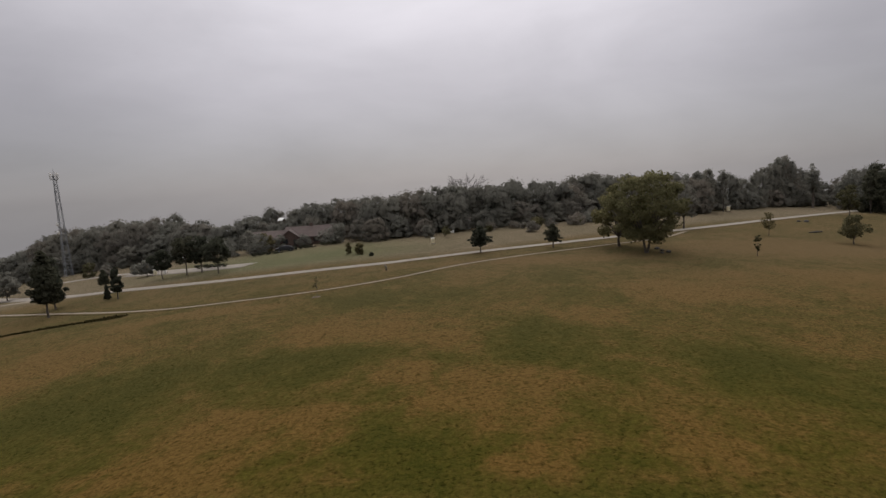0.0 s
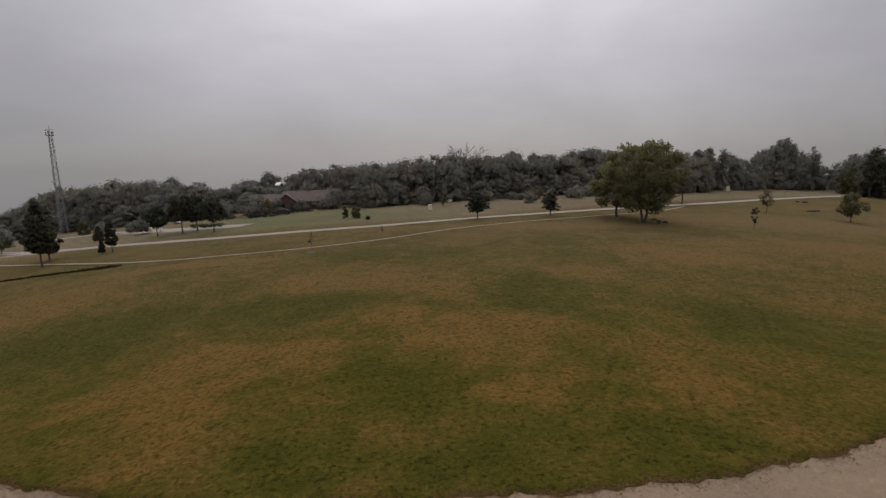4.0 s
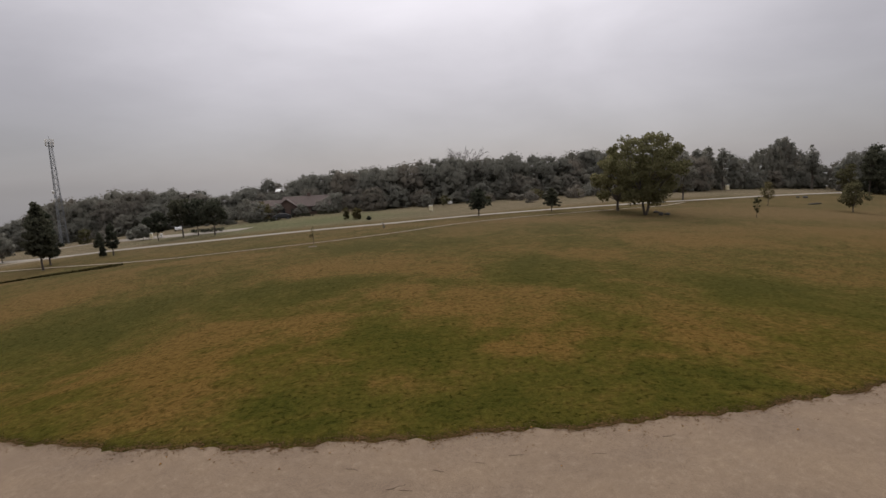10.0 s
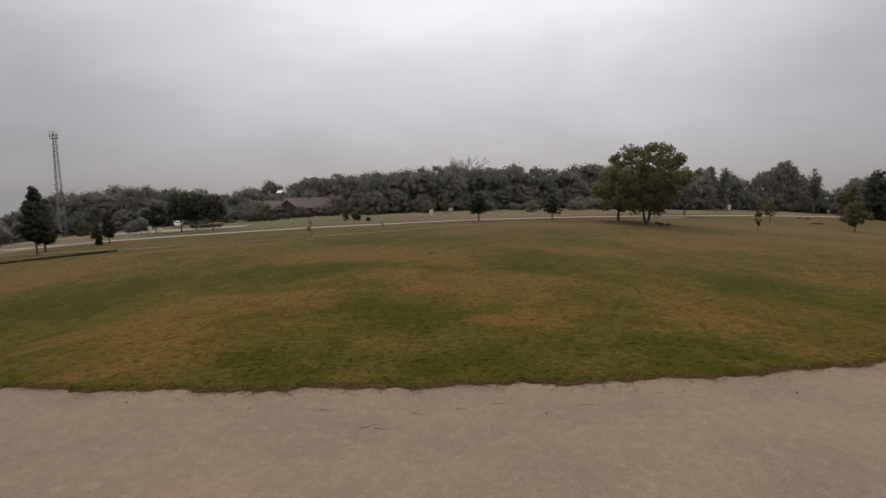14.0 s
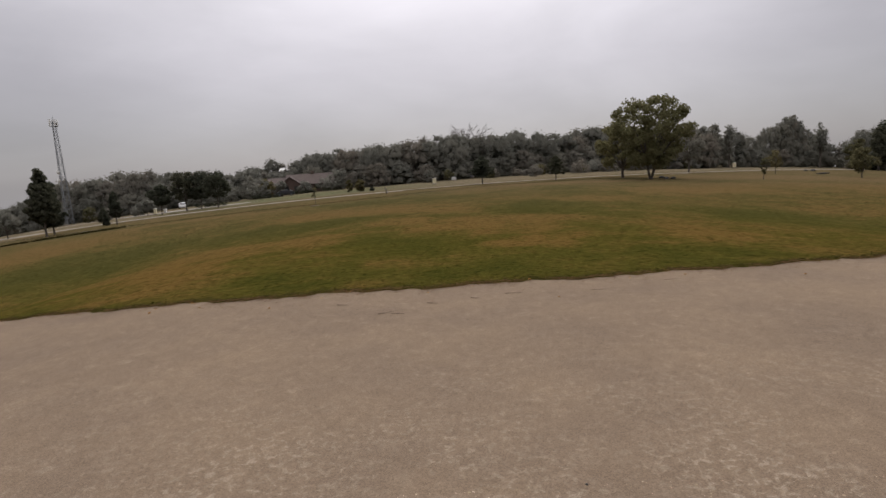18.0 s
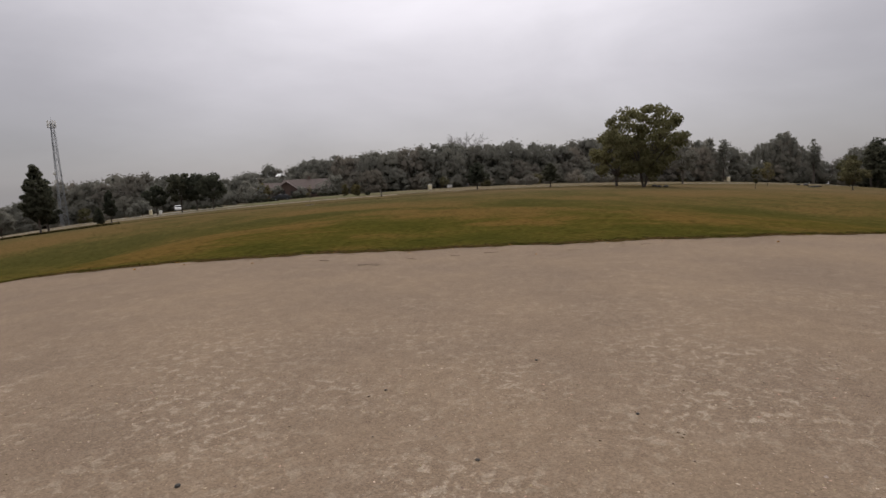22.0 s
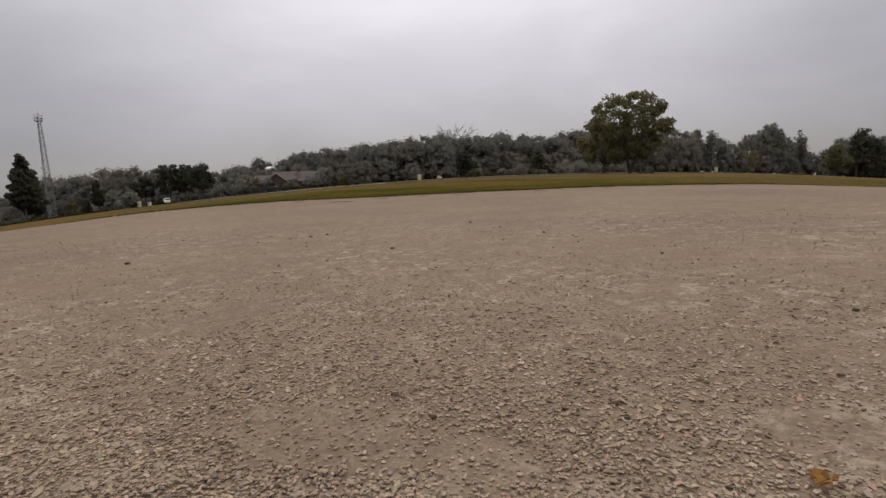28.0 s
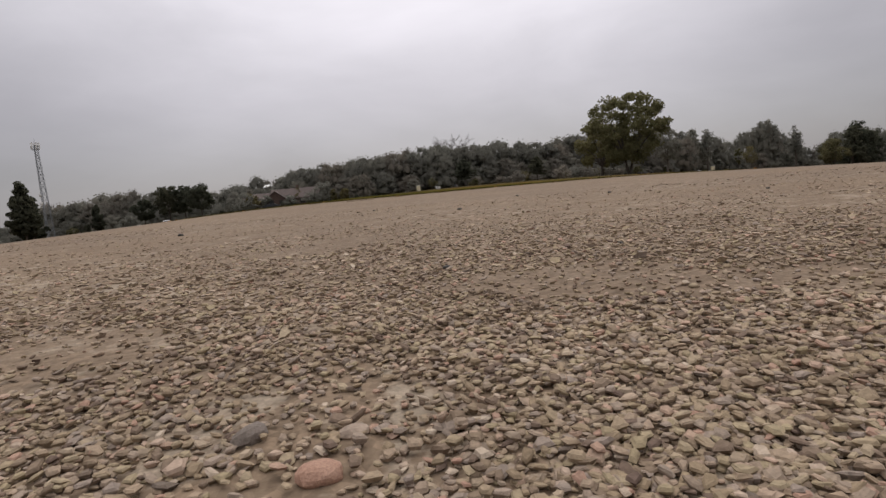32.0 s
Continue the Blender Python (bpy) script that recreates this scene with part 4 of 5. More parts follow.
for k in range(24):
    x, y = scrub_line[int((k + 0.5) / 24 * (len(scrub_line) - 1))] + scrub_rng.normal(0, 1.1, 2)
    h = scrub_rng.uniform(1.3, 2.7)
    broadleaf("scrub", on_ground(x, y), h, h * scrub_rng.uniform(1.2, 1.9), 0.05, "low brown autumn scrub at the foot of the wood", 200 + k, LEAF_RUST if k % 4 else LEAF_SAP, leaf=0.2,
              clumps=26, count=34, fill=0.1, shape=dome, radius=0.04, limbs=5, category="shrub", fork=0.3, group="scrub at the wood's foot")


def bare_tree(name, at, height, label, seed):
    """A leafless tree: limbs that fork down to a haze of fine twigs."""
    rng = np.random.default_rng(seed)
    tree = thing(name, at, label, "tree")
    bm, twigs = bmesh.new(), bmesh.new()
    tube(bm, [(0, 0, -0.2), (0.1, 0, height * 0.3), (0, 0.1, height * 0.55)], [0.34, 0.26, 0.18], 8)

    def grow(start, way, length, radius, depth):
        end = start + way * length
        tube(bm if depth > 1 else twigs, [start, start.lerp(end, 0.5) + Vector(rng.normal(0, 0.05, 3)) * length, end], [max(r, 0.022) for r in (radius, radius * 0.75, radius * 0.45)], 5 if depth > 1 else 3)
        if depth:
            for _ in range(4):
                turn = (way + Vector(rng.normal(0, 0.42, 3)) + Vector((0, 0, 0.12))).normalized()
                grow(start.lerp(end, rng.uniform(0.55, 1.0)), turn, length * rng.uniform(0.5, 0.75), radius * 0.55, depth - 1)

    for k in range(7):
        a = math.tau * k / 7
        grow(Vector((0, 0, height * (0.38 + 0.03 * k))), Vector((0.75 * math.cos(a), 0.75 * math.sin(a), 0.8)).normalized(), height * 0.26, 0.11, 3)
    part("trunk", bm, DEADWOOD, tree)
    tagged(part("twigs", twigs, DEADWOOD, tree), kind="stuff")
    return tree


bare_tree("bare_tree", on_ground(7.4, 158), 15.6, "leafless pale grey tree standing above the wood", 9)


def snag(at, height, seed, label):
    """A broken-topped, half-dead tree of the wood's edge."""
    return broadleaf("snag_tree", at, height, 3.6, height * 0.35, label, seed, LEAF_WOOD, leaf=0.4, clumps=30, count=40, fill=0.16, shape=oval, radius=0.22, limbs=9, group="thin trees over the wood's edge")


for k, (x, y, h) in enumerate(((84, 181, 11.5), (88, 182, 12.5), (92.5, 181, 12.0), (80, 180, 10.5), (131, 214, 17.5), (134.5, 216, 18.5), (128, 213, 15.5), (150, 238, 16), (137, 216, 16), (139.5, 207, 16.0), (141, 208.5, 14.5))):
    snag(on_ground(x, y), h + 1.5, 70 + k, "thin ragged tree standing above the wood's edge")

# ---- stones and wood lying about ----
def lump(rng, size, rough=1.0, detail=1):
    bm = bmesh.new()
    shift = Vector(rng.uniform(0, 20, 3))
    bmesh.ops.create_icosphere(bm, subdivisions=detail, radius=1)
    for v in bm.verts:
        v.co *= 1 + rough * (0.22 * noise.noise(v.co * 1.3 + shift) + 0.05 * noise.noise(v.co * 4 + shift))
        v.co = Vector((v.co.x * size[0], v.co.y * size[1], v.co.z * size[2]))
    return bm


rock_rng = np.random.default_rng(21)
for x, y, s in ((35.0, 90.6, 0.5), (34.9, 88.2, 0.42), (35.2, 86.5, 0.46), (33.8, 85.6, 0.36), (94.4, 142.6, 0.75), (93.0, 143.4, 0.5)):
    ob = part("boulder", lump(rock_rng, (s, s * 0.8, s * 0.62), detail=2), DARK)
    ob.matrix_basis = pose(*on_ground(x, y), 0, 0, rock_rng.uniform(0, 180)) @ Matrix.Translation((0, 0, s * 0.18))
    tagged(ob, "dark weathered boulder lying in the grass", "boulder", "boulders in the grass")
log = thing("fallen_log", on_ground(78.5, 115.7), "dark fallen log lying in the dry grass", "log", 12)
bm = bmesh.new()
tube(bm, [(-1.6, 0, 0.14), (-0.5, 0.06, 0.17), (0.6, -0.03, 0.16), (1.7, 0.05, 0.15)], [0.15, 0.18, 0.16, 0.12], 9)
part("stem", bm, DARK, log)
bm = bmesh.new()
tube(bm, [(0.4, 0, 0.2), (0.8, 0.3, 0.42), (1.0, 0.5, 0.5)], [0.06, 0.045, 0.02], 6)
part("branch_stub", bm, DARK, log)
drain = thing("drain_cover", on_ground(-16.3, 66.6), "low dark concrete drain box in the grass", "drain", 8)
part("rim", boxed((-0.5, -0.4, -0.1), (0.5, 0.4, 0.06), 0.03), SOIL, drain)
for k in range(5):
    part("bar", boxed((-0.45 + 0.2 * k, -0.34, 0.06), (-0.37 + 0.2 * k, 0.34, 0.08), 0.005), DARK, drain)
# rank grass along the ditch, coloured dark to stand in for its shadow
rng = np.random.default_rng(31)
t = rng.uniform(0, 1, 500)
cx, cy = -43.0 - 15 * t ** 2 + rng.normal(0, 0.6, 500), 69.6 - 0.9 * t ** 2 + rng.normal(0, 0.35, 500) * (1.3 - t)
v, q, _ = leaves(rng, np.stack([cx, cy, terrain(cx, cy) + 0.08], 1), 0.08, 3, 0.18, 0.5, 2.0, up=2.0)
tagged(new("ditch_grass", mesh_of("ditch_grass", v, q, DITCH_SHADE)), "rank grass along a shallow ditch, darkened for the ditch's shade", "grass", kind="stuff")

# ---- the lattice tower ----
def lattice_tower(at, height):
    tower = thing("lattice_tower", at, "tall grey steel lattice radio tower with antennas on top", "tower", 20)
    foot, head = 1.15, 0.42

    def leg(k, z):
        r = foot + (head - foot) * z / height
        a = math.tau * k / 3 + 0.5
        return Vector((r * math.cos(a), r * math.sin(a), z))

    for k in range(3):
        bm = bmesh.new()
        tube(bm, [leg(k, -0.2), leg(k, height * 0.5), leg(k, height)], [0.11, 0.09, 0.07], 6)
        part("leg", bm, STEEL, tower)
        part("footing", boxed(leg(k, -0.5) - Vector((0.4, 0.4, 0)), leg(k, 0.25) + Vector((0.4, 0.4, 0)), 0.03), CONCRETE, tower, "square concrete footing")
    levels = 16
    for n in range(levels):
        z0, z1 = height * n / levels, height * (n + 1) / levels
        bm = bmesh.new()
        for k in range(3):
            a, b, c, d = leg(k, z0), leg(k + 1, z0), leg(k, z1), leg(k + 1, z1)
            tube(bm, [a, d], [0.03, 0.03], 4)
            tube(bm, [b, c], [0.03, 0.03], 4)
            tube(bm, [c, d], [0.05, 0.05], 4)
        part("bracing", bm, STEEL, tower)
    bm = bmesh.new()
    for s in (-0.2, 0.2):
        tube(bm, [leg(0, 0.3) * 0.98 + Vector((s, 0, 0)), leg(0, height - 0.5) + Vector((s, 0, 0))], [0.03, 0.03], 4)
    for n in range(60):
        p = leg(0, 0.4 + n * (height - 1) / 60)
        tube(bm, [p + Vector((-0.2, 0, 0)), p + Vector((0.2, 0, 0))], [0.015, 0.015], 4)
    part("ladder", bm, STEEL, tower)
    bm = bmesh.new()
    for k in range(12):
        a, b = math.tau * k / 12, math.tau * (k + 1) / 12
        for z in (height - 1.1, height - 0.2):
            tube(bm, [(0.88 * math.cos(a), 0.88 * math.sin(a), z), (0.88 * math.cos(b), 0.88 * math.sin(b), z)], [0.05, 0.05], 4)
        tube(bm, [(0.3 * math.cos(a), 0.3 * math.sin(a), height - 1.1), (0.88 * math.cos(a), 0.88 * math.sin(a), height - 1.1)], [0.04, 0.04], 4)
        tube(bm, [(0.88 * math.cos(a), 0.88 * math.sin(a), height - 1.1), (0.88 * math.cos(a), 0.88 * math.sin(a), height - 0.2)], [0.03, 0.03], 4)
    part("platform", bm, STEEL, tower)
    for k in range(6):
        a = math.tau * k / 6
        antenna = part("antenna_panel", boxed((-0.14, -0.07, -0.9), (0.14, 0.07, 0.9), 0.03), WHITE, tower, "pale upright antenna panel")
        antenna.matrix_basis = pose(0.98 * math.cos(a), 0.98 * math.sin(a), height - 0.1, 0, 0, math.degrees(a) + 90)
    for z in (height * 0.52, height * 0.44):
        bm = bmesh.new()
        bmesh.ops.create_cone(bm, cap_ends=True, segments=20, radius1=0.55, radius2=0.12, depth=0.3)
        dish = part("dish", bm, WHITE, tower, "small round microwave dish")
        p = leg(1, z)
        dish.matrix_basis = pose(p.x - 0.25, p.y - 0.2, z, 100, 0, -35)
    bm = bmesh.new()
    tube(bm, [(0, 0, height - 0.4), (0, 0, height + 1.8)], [0.06, 0.03], 6)
    part("mast", bm, STEEL, tower)
    return tower


lattice_tower(on_ground(-104.2, 150.0), 27.6)

# ---- the brick house ----
def gabled(parent, x0, x1, y0, y1, eave, ridge, along_x=True, over=0.5):
    """Walls with openings left as recessed windows, and a thick pitched roof with eaves."""
    bm = boxed((x0, y0, -0.6), (x1, y1, eave))
    mx, my = (x0 + x1) / 2, (y0 + y1) / 2
    ends = [(x0, x1)] if along_x else [(y0, y1)]
    for a in ends[0]:
        pts = [(a, y0, eave), (a, y1, eave), (a, my, ridge - 0.15)] if along_x else [(x0, a, eave), (x1, a, eave), (mx, a, ridge - 0.15)]
        bm.faces.new([bm.verts.new(p) for p in pts])
    wall = part("wall", bm, BRICK_RED, parent)
    for s in (-1, 1):
        bm = bmesh.new()
        if along_x:
            run = my - y0 + over
            low = eave - (ridge - eave) / (my - y0) * over
            corners = [(x0 - over, my, ridge), (x1 + over, my, ridge), (x1 + over, my + s * run, low), (x0 - over, my + s * run, low)]
        else:
            run = mx - x0 + over
            low = eave - (ridge - eave) / (mx - x0) * over
            corners = [(mx, y0 - over, ridge), (mx, y1 + over, ridge), (mx + s * run, y1 + over, low), (mx + s * run, y0 - over, low)]
        top = [bm.verts.new(c) for c in corners]
        bot = [bm.verts.new((c[0], c[1], c[2] - 0.2)) for c in corners]
        bm.faces.new(top), bm.faces.new(bot[::-1])
        for k in range(4):
            bm.faces.new((top[k], top[(k + 1) % 4], bot[(k + 1) % 4], bot[k]))
        part("roof", bm, ROOF, parent, "brown shingled roof slope")
    return wall


def house_window(parent, x, y, z, w, h):
    win = part("window", boxed((x - w / 2, y - 0.03, z), (x + w / 2, y + 0.05, z + h)), GLASS, parent)
    for lo, hi in (((x - w / 2 - 0.08, y - 0.07, z - 0.08), (x - w / 2, y + 0.05, z + h + 0.08)), ((x + w / 2, y - 0.07, z - 0.08), (x + w / 2 + 0.08, y + 0.05, z + h + 0.08)),
                   ((x - w / 2, y - 0.07, z + h), (x + w / 2, y + 0.05, z + h + 0.08)), ((x - w / 2 - 0.12, y - 0.12, z - 0.1), (x + w / 2 + 0.12, y + 0.05, z))):
        part("frame", boxed(lo, hi), ROOF, win)
    return win


house = thing("brick_house", (-40.2, 145.5, on_ground(-40.2, 145.5)[2] + 0.35), "long low brown-roofed brick house at the wood's edge", "house", 10, scale=0.88)
gabled(house, -11.6, -1.5, -4, 4, 2.5, 4.5)
gabled(house, -1.5, 11.5, -4.6, 4.6, 2.7, 5.3)
gabled(house, -3.4, 2.6, -6.6, 0, 2.6, 4.8, along_x=False)
for x in (-9.6, -6.4):
    house_window(house, x, -4.02, 0.9, 1.5, 1.2)
for x in (4.4, 7.0, 9.6):
    house_window(house, x, -4.62, 0.9, 1.3, 1.4)
house_window(house, -1.6, -6.62, 0.9, 1.4, 1.3)
door = part("door", boxed((0.6, -6.68, -0.1), (1.6, -6.58, 2.05), 0.01), DARK, house, "dark panelled front door")
part("handle", boxed((1.42, -6.74, 0.95), (1.5, -6.68, 1.05), 0.01), STEEL, door)
part("chimney", boxed((5.2, -0.2, 4.2), (6.1, 0.7, 6.1), 0.03), BRICK_RED, house, "short brick chimney")
barn = thing("hill_barn", (-46.8, 159.5, on_ground(-46.8, 159.5)[2] + 0.2), "small barn with a white metal roof among the trees", "barn", -8)
gabled(barn, -0.55, 0.55, -1.2, 1.2, 6.5, 7.1, over=0.2)
for child in list(barn.children):
    if child.name.startswith("roof"):
        child.data.materials[0] = WHITE
        child["label"] = "white metal roof slope"


# ---- vehicles and street things ----
def car(at, turn, paint, label, van=False):
    """A parked car: shaped body, cabin glass, wheels with tyre and rim, lamps, bumpers."""
    c = thing("van" if van else "car", at, label, "van" if van else "car", turn)
    l, w = (4.9, 1.95) if van else (4.4, 1.8)
    top = 2.0 if van else 1.42
    line = [(-l / 2, 0.35), (-l / 2, 0.75), (-l / 2 + 0.15, 0.95), (-0.55 * l / 2, 1.0), (-0.3 * l / 2, top), (0.45 * l / 2, top), (0.8 * l / 2, 1.02), (l / 2 - 0.05, 0.92), (l / 2, 0.5), (l / 2 - 0.1, 0.3)]
    if van:
        line[3], line[4], line[5], line[6] = (-0.72 * l / 2, 1.15), (-0.5 * l / 2, top), (0.92 * l / 2, top), (l / 2 - 0.04, 1.2)
    bm = bmesh.new()
    sides = [[bm.verts.new((x, s * (w / 2 - 0.16 * max(0, z - 0.95)), z)) for x, z in line] for s in (-1, 1)]
    bm.faces.new(sides[0]), bm.faces.new(sides[1][::-1])
    for k in range(len(line)):
        bm.faces.new((sides[0][k], sides[1][k], sides[1][(k + 1) % len(line)], sides[0][(k + 1) % len(line)]))
    bmesh.ops.bevel(bm, geom=list(bm.edges), offset=0.05, segments=2, affect="EDGES")
    part("body", bm, paint, c)
    for s in (-1, 1):
        x0, x1 = (-0.42, 0.3) if van else (-0.26, 0.42)
        part("side_window", boxed((x0 * l / 2, s * (w / 2 - 0.1) - 0.03, 1.02), (x1 * l / 2, s * (w / 2 - 0.1) + 0.05, top - 0.14), 0.02), GLASS, c)
        part("headlight", boxed((-l / 2 - 0.02, s * 0.65 - 0.17, 0.66), (-l / 2 + 0.1, s * 0.65 + 0.17, 0.8), 0.02), WHITE, c)
        part("tail_light", boxed((l / 2 - 0.12, s * 0.68 - 0.14, 0.7), (l / 2 + 0.02, s * 0.68 + 0.14, 0.86), 0.02), BRICK_RED, c)
    bm = boxed((-0.6 * l / 2, -w / 2 + 0.2, 1.06), (-0.36 * l / 2, w / 2 - 0.2, top - 0.1), 0.02)
    part("windscreen", bm, GLASS, c)
    for x in (-0.6 * l / 2, 0.6 * l / 2):
        for s in (-1, 1):
            bm = bmesh.new()
            bmesh.ops.create_cone(bm, cap_ends=True, segments=18, radius1=0.32, radius2=0.32, depth=0.2)
            bmesh.ops.bevel(bm, geom=[e for e in bm.edges if e.calc_face_angle(0) > 1], offset=0.03, segments=2, affect="EDGES")
            wheel = part("wheel", bm, RUBBER, c)
            wheel.matrix_basis = pose(x, s * (w / 2 - 0.08), 0.32, 90)
            bm = bmesh.new()
            bmesh.ops.create_cone(bm, cap_ends=True, segments=14, radius1=0.19, radius2=0.17, depth=0.22)
            part("rim", bm, STEEL, wheel)
    return c


car(on_ground(-38.4, 131.0), 12, CARPAINT, "dark car parked in front of the brick house")
car(on_ground(-65.4, 135.5), 116, CARWHITE, "white car parked beside the ticket cabinets")


def utility_box(at, turn, w, d, h, mat, label):
    """A cabinet on a plinth, with doors, a sloped lid, vents and a lock."""
    u = thing("utility_box", at, label, "utility box", turn)
    part("plinth", boxed((-w / 2 - 0.1, -d / 2 - 0.1, -0.2), (w / 2 + 0.1, d / 2 + 0.1, 0.12), 0.02), CONCRETE, u)
    part("body", boxed((-w / 2, -d / 2, 0.12), (w / 2, d / 2, h - 0.1), 0.03), mat, u)
    part("lid", boxed((-w / 2 - 0.05, -d / 2 - 0.05, h - 0.1), (w / 2 + 0.05, d / 2 + 0.05, h), 0.03), WHITE, u)
    for s in (-1, 1):
        leaf = part("door", boxed((min(0.02 * s, s * (w / 2 - 0.06)), -d / 2 - 0.03, 0.2), (max(0.02 * s, s * (w / 2 - 0.06)), -d / 2, h - 0.2), 0.01), mat, u)
        part("handle", boxed((s * 0.1 - 0.02, -d / 2 - 0.06, h * 0.5), (s * 0.1 + 0.02, -d / 2 - 0.03, h * 0.5 + 0.14), 0.008), STEEL, leaf)
    return u


utility_box(on_ground(-2.6, 116.8), 6, 0.75, 0.6, 1.25, CREAM, "cream utility cabinet with a white lid in the meadow")
utility_box(on_ground(1.9, 139.5), -4, 1.2, 0.8, 0.8, WHITE, "low white utility cabinet at the wood's edge")
utility_box(on_ground(-61.6, 115.2), 10, 0.55, 0.5, 1.25, CREAM, "cream ticket cabinet beside the parking strip")
utility_box(on_ground(-60.2, 116.6), 10, 0.5, 0.45, 0.8, WHITE, "small white cabinet beside the parking strip")
utility_box(on_ground(94.8, 182.3), 0, 1.0, 0.8, 1.7, CREAM, "cream cabinet standing beyond the road")
silo = thing("block_tower", on_ground(6.4, 149.5), "plain grey block pump house at the wood's edge", "pump house", 12)
part("wall", boxed((-0.85, -0.9, -0.3), (0.85, 0.9, 2.9), 0.04), GREYBOX, silo)
part("roof", boxed((-0.98, -1.03, 2.9), (0.98, 1.03, 3.06), 0.03), CONCRETE, silo)
part("door", boxed((-0.42, -0.96, 0.0), (0.42, -0.9, 2.0), 0.01), STEEL, silo)
car((164.5, 207.5, on_ground(164.5, 207.5)[2] + 0.07), 38, CARWHITE, "white car far off on the road")

# ---- loose stones of the lot ----
def chips(rng, x, y, r, sink=0.3, worn=False):
    """Arrays of crushed-stone chips of radius r lying at x, y: irregular five-sided blocks, their top edges worn down if asked."""
    n = len(x)
    turn = rng.uniform(0, math.tau, (n, 1)) + np.arange(5) * math.tau / 5 + rng.normal(0, 0.2, (n, 5))
    reach = rng.uniform(0.68, 1.2, (n, 5))
    shape = np.stack([reach * np.cos(turn) * rng.uniform(0.9, 1.35, (n, 1)), reach * np.sin(turn) * rng.uniform(0.75, 1.05, (n, 1))], -1)
    tall = rng.uniform(0.3, 0.58, (n, 1))
    rings = [(rng.uniform(0.52, 0.78, (n, 5)), -0.6 * tall), (rng.uniform(0.9, 1.1, (n, 5)), 0.45 * tall + rng.normal(0, 0.05, (n, 5))), (rng.uniform(0.58, 0.8, (n, 5)), tall + rng.normal(0, 0.035, (n, 5)))]
    if not worn:
        rings = [(rings[0][0] * 1.08, 0.75 * rings[0][1]), (rings[1][0] * 0.96, 0.75 * rings[2][1])]
    k = 5 * len(rings)
    v = np.concatenate([np.concatenate([shape * w[..., None], np.broadcast_to(h, (n, 5))[..., None]], -1) for w, h in rings], 1)
    tilt = rng.normal(0, 0.2, (2, n, 1))
    spin = rng.uniform(0, math.tau, (n, 1))
    px, py = v[..., 0] * np.cos(spin) - v[..., 1] * np.sin(spin), v[..., 0] * np.sin(spin) + v[..., 1] * np.cos(spin)
    z = v[..., 2] + tilt[0] * px + tilt[1] * py
    v = np.stack([px * r[:, None] + x[:, None], py * r[:, None] + y[:, None], (z + sink) * r[:, None]], -1)
    faces = []
    for low in range(0, k - 5, 5):
        for i in range(5):
            j = (i + 1) % 5
            faces += [(low + i, low + j, low + 5 + j), (low + i, low + 5 + j, low + 5 + i)]
    faces += [(k - 5, k - 4, k - 3), (k - 5, k - 3, k - 2), (k - 5, k - 2, k - 1)]
    v[..., 2] += terrain(x, y)[:, None]
    return v.reshape(-1, 3), (np.array(faces)[None] + k * np.arange(n)[:, None, None]).reshape(-1, 3)


def packed(x, y):
    """How far the stones are worn into dust there: 0 loose, 1 bare."""
    s = np.sin(x * 3.1 + 1.3 * np.sin(y * 2.3)) * np.sin(y * 3.7 + 1.1 * np.sin(x * 2.9 + 1)) + 0.6 * np.sin(x * 7.7 + y * 3.0) * np.sin(y * 8.3 - x * 2.0)
    return np.clip((s - 0.35) / 0.5, 0, 1)


rng = np.random.default_rng(77)
n = 420000
x, y = rng.uniform(-4.6, 4.8, n), rng.uniform(-0.95, 5.6, n)
far = np.hypot(x - 0.15, y + 0.7)
keep = (np.abs(x - 0.1) < (1.05 * (y + 1.5) + 0.25) * rng.uniform(0.9, 1.2, n)) & (far > 0.9 * rng.uniform(0.8, 1.2, n))
keep &= rng.uniform(0, 1, n) < (0.02 + 1.3 * np.exp(-(far / 1.85) ** 2)) * (1 - 0.8 * packed(x, y))
x, y, far = x[keep], y[keep], far[keep]
for some in np.array_split(np.argsort(y), 3):
    r = (0.0041 + 0.0006 * far[some]) * np.exp(rng.normal(0, 0.33, len(some))) * (1 - 0.3 * packed(x[some], y[some]))
    v, f = chips(rng, x[some], y[some], np.clip(r, 0.0025, 0.016), (0.14 - 0.27 * np.clip((far[some] - 1.0) / 1.5, 0, 1))[:, None])
    tagged(new("loose_gravel", mesh_of("loose_gravel", v, f, STONE)), "loose angular tan and grey gravel chips", "gravel", kind="stuff")
# the bed of chips where the camera comes down, and more lying on it
for n, sink, size, spread in ((31000, 0.3, 0.0046, 0.6), (14000, 0.95, 0.0044, 0.5)):
    x, y = rng.normal(0.12, spread, n), -0.78 + np.abs(rng.normal(0, spread * 0.85, n))
    keep = (rng.uniform(0, 1, n) > 0.7 * packed(x, y)) & (np.hypot(x + 0.2, y + 0.42) > 0.024) & (np.hypot(x + 0.2, y + 0.45) > 0.02)
    v, f = chips(rng, x[keep], y[keep], size * np.exp(np.clip(rng.normal(0, 0.3, keep.sum()), -0.7, 0.55)), sink, True)
    tagged(new("loose_gravel", mesh_of("loose_gravel", v, f, STONE)), "close-packed tan and grey gravel chips", "gravel", kind="stuff")

# the stones right under the landing place, one by one
shapes = []
for k in range(10):
    v, f = chips(rng, np.zeros(1), np.zeros(1), np.ones(1), 0.25, True)
    shapes.append(mesh_of("stone", v, f, STONE))
STONE_PIECE = mottled("stone_piece", (0.19, 0.143, 0.108), (0.31, 0.243, 0.185), 9.0, 0.9, bump=0.3, random_tone=0.4)
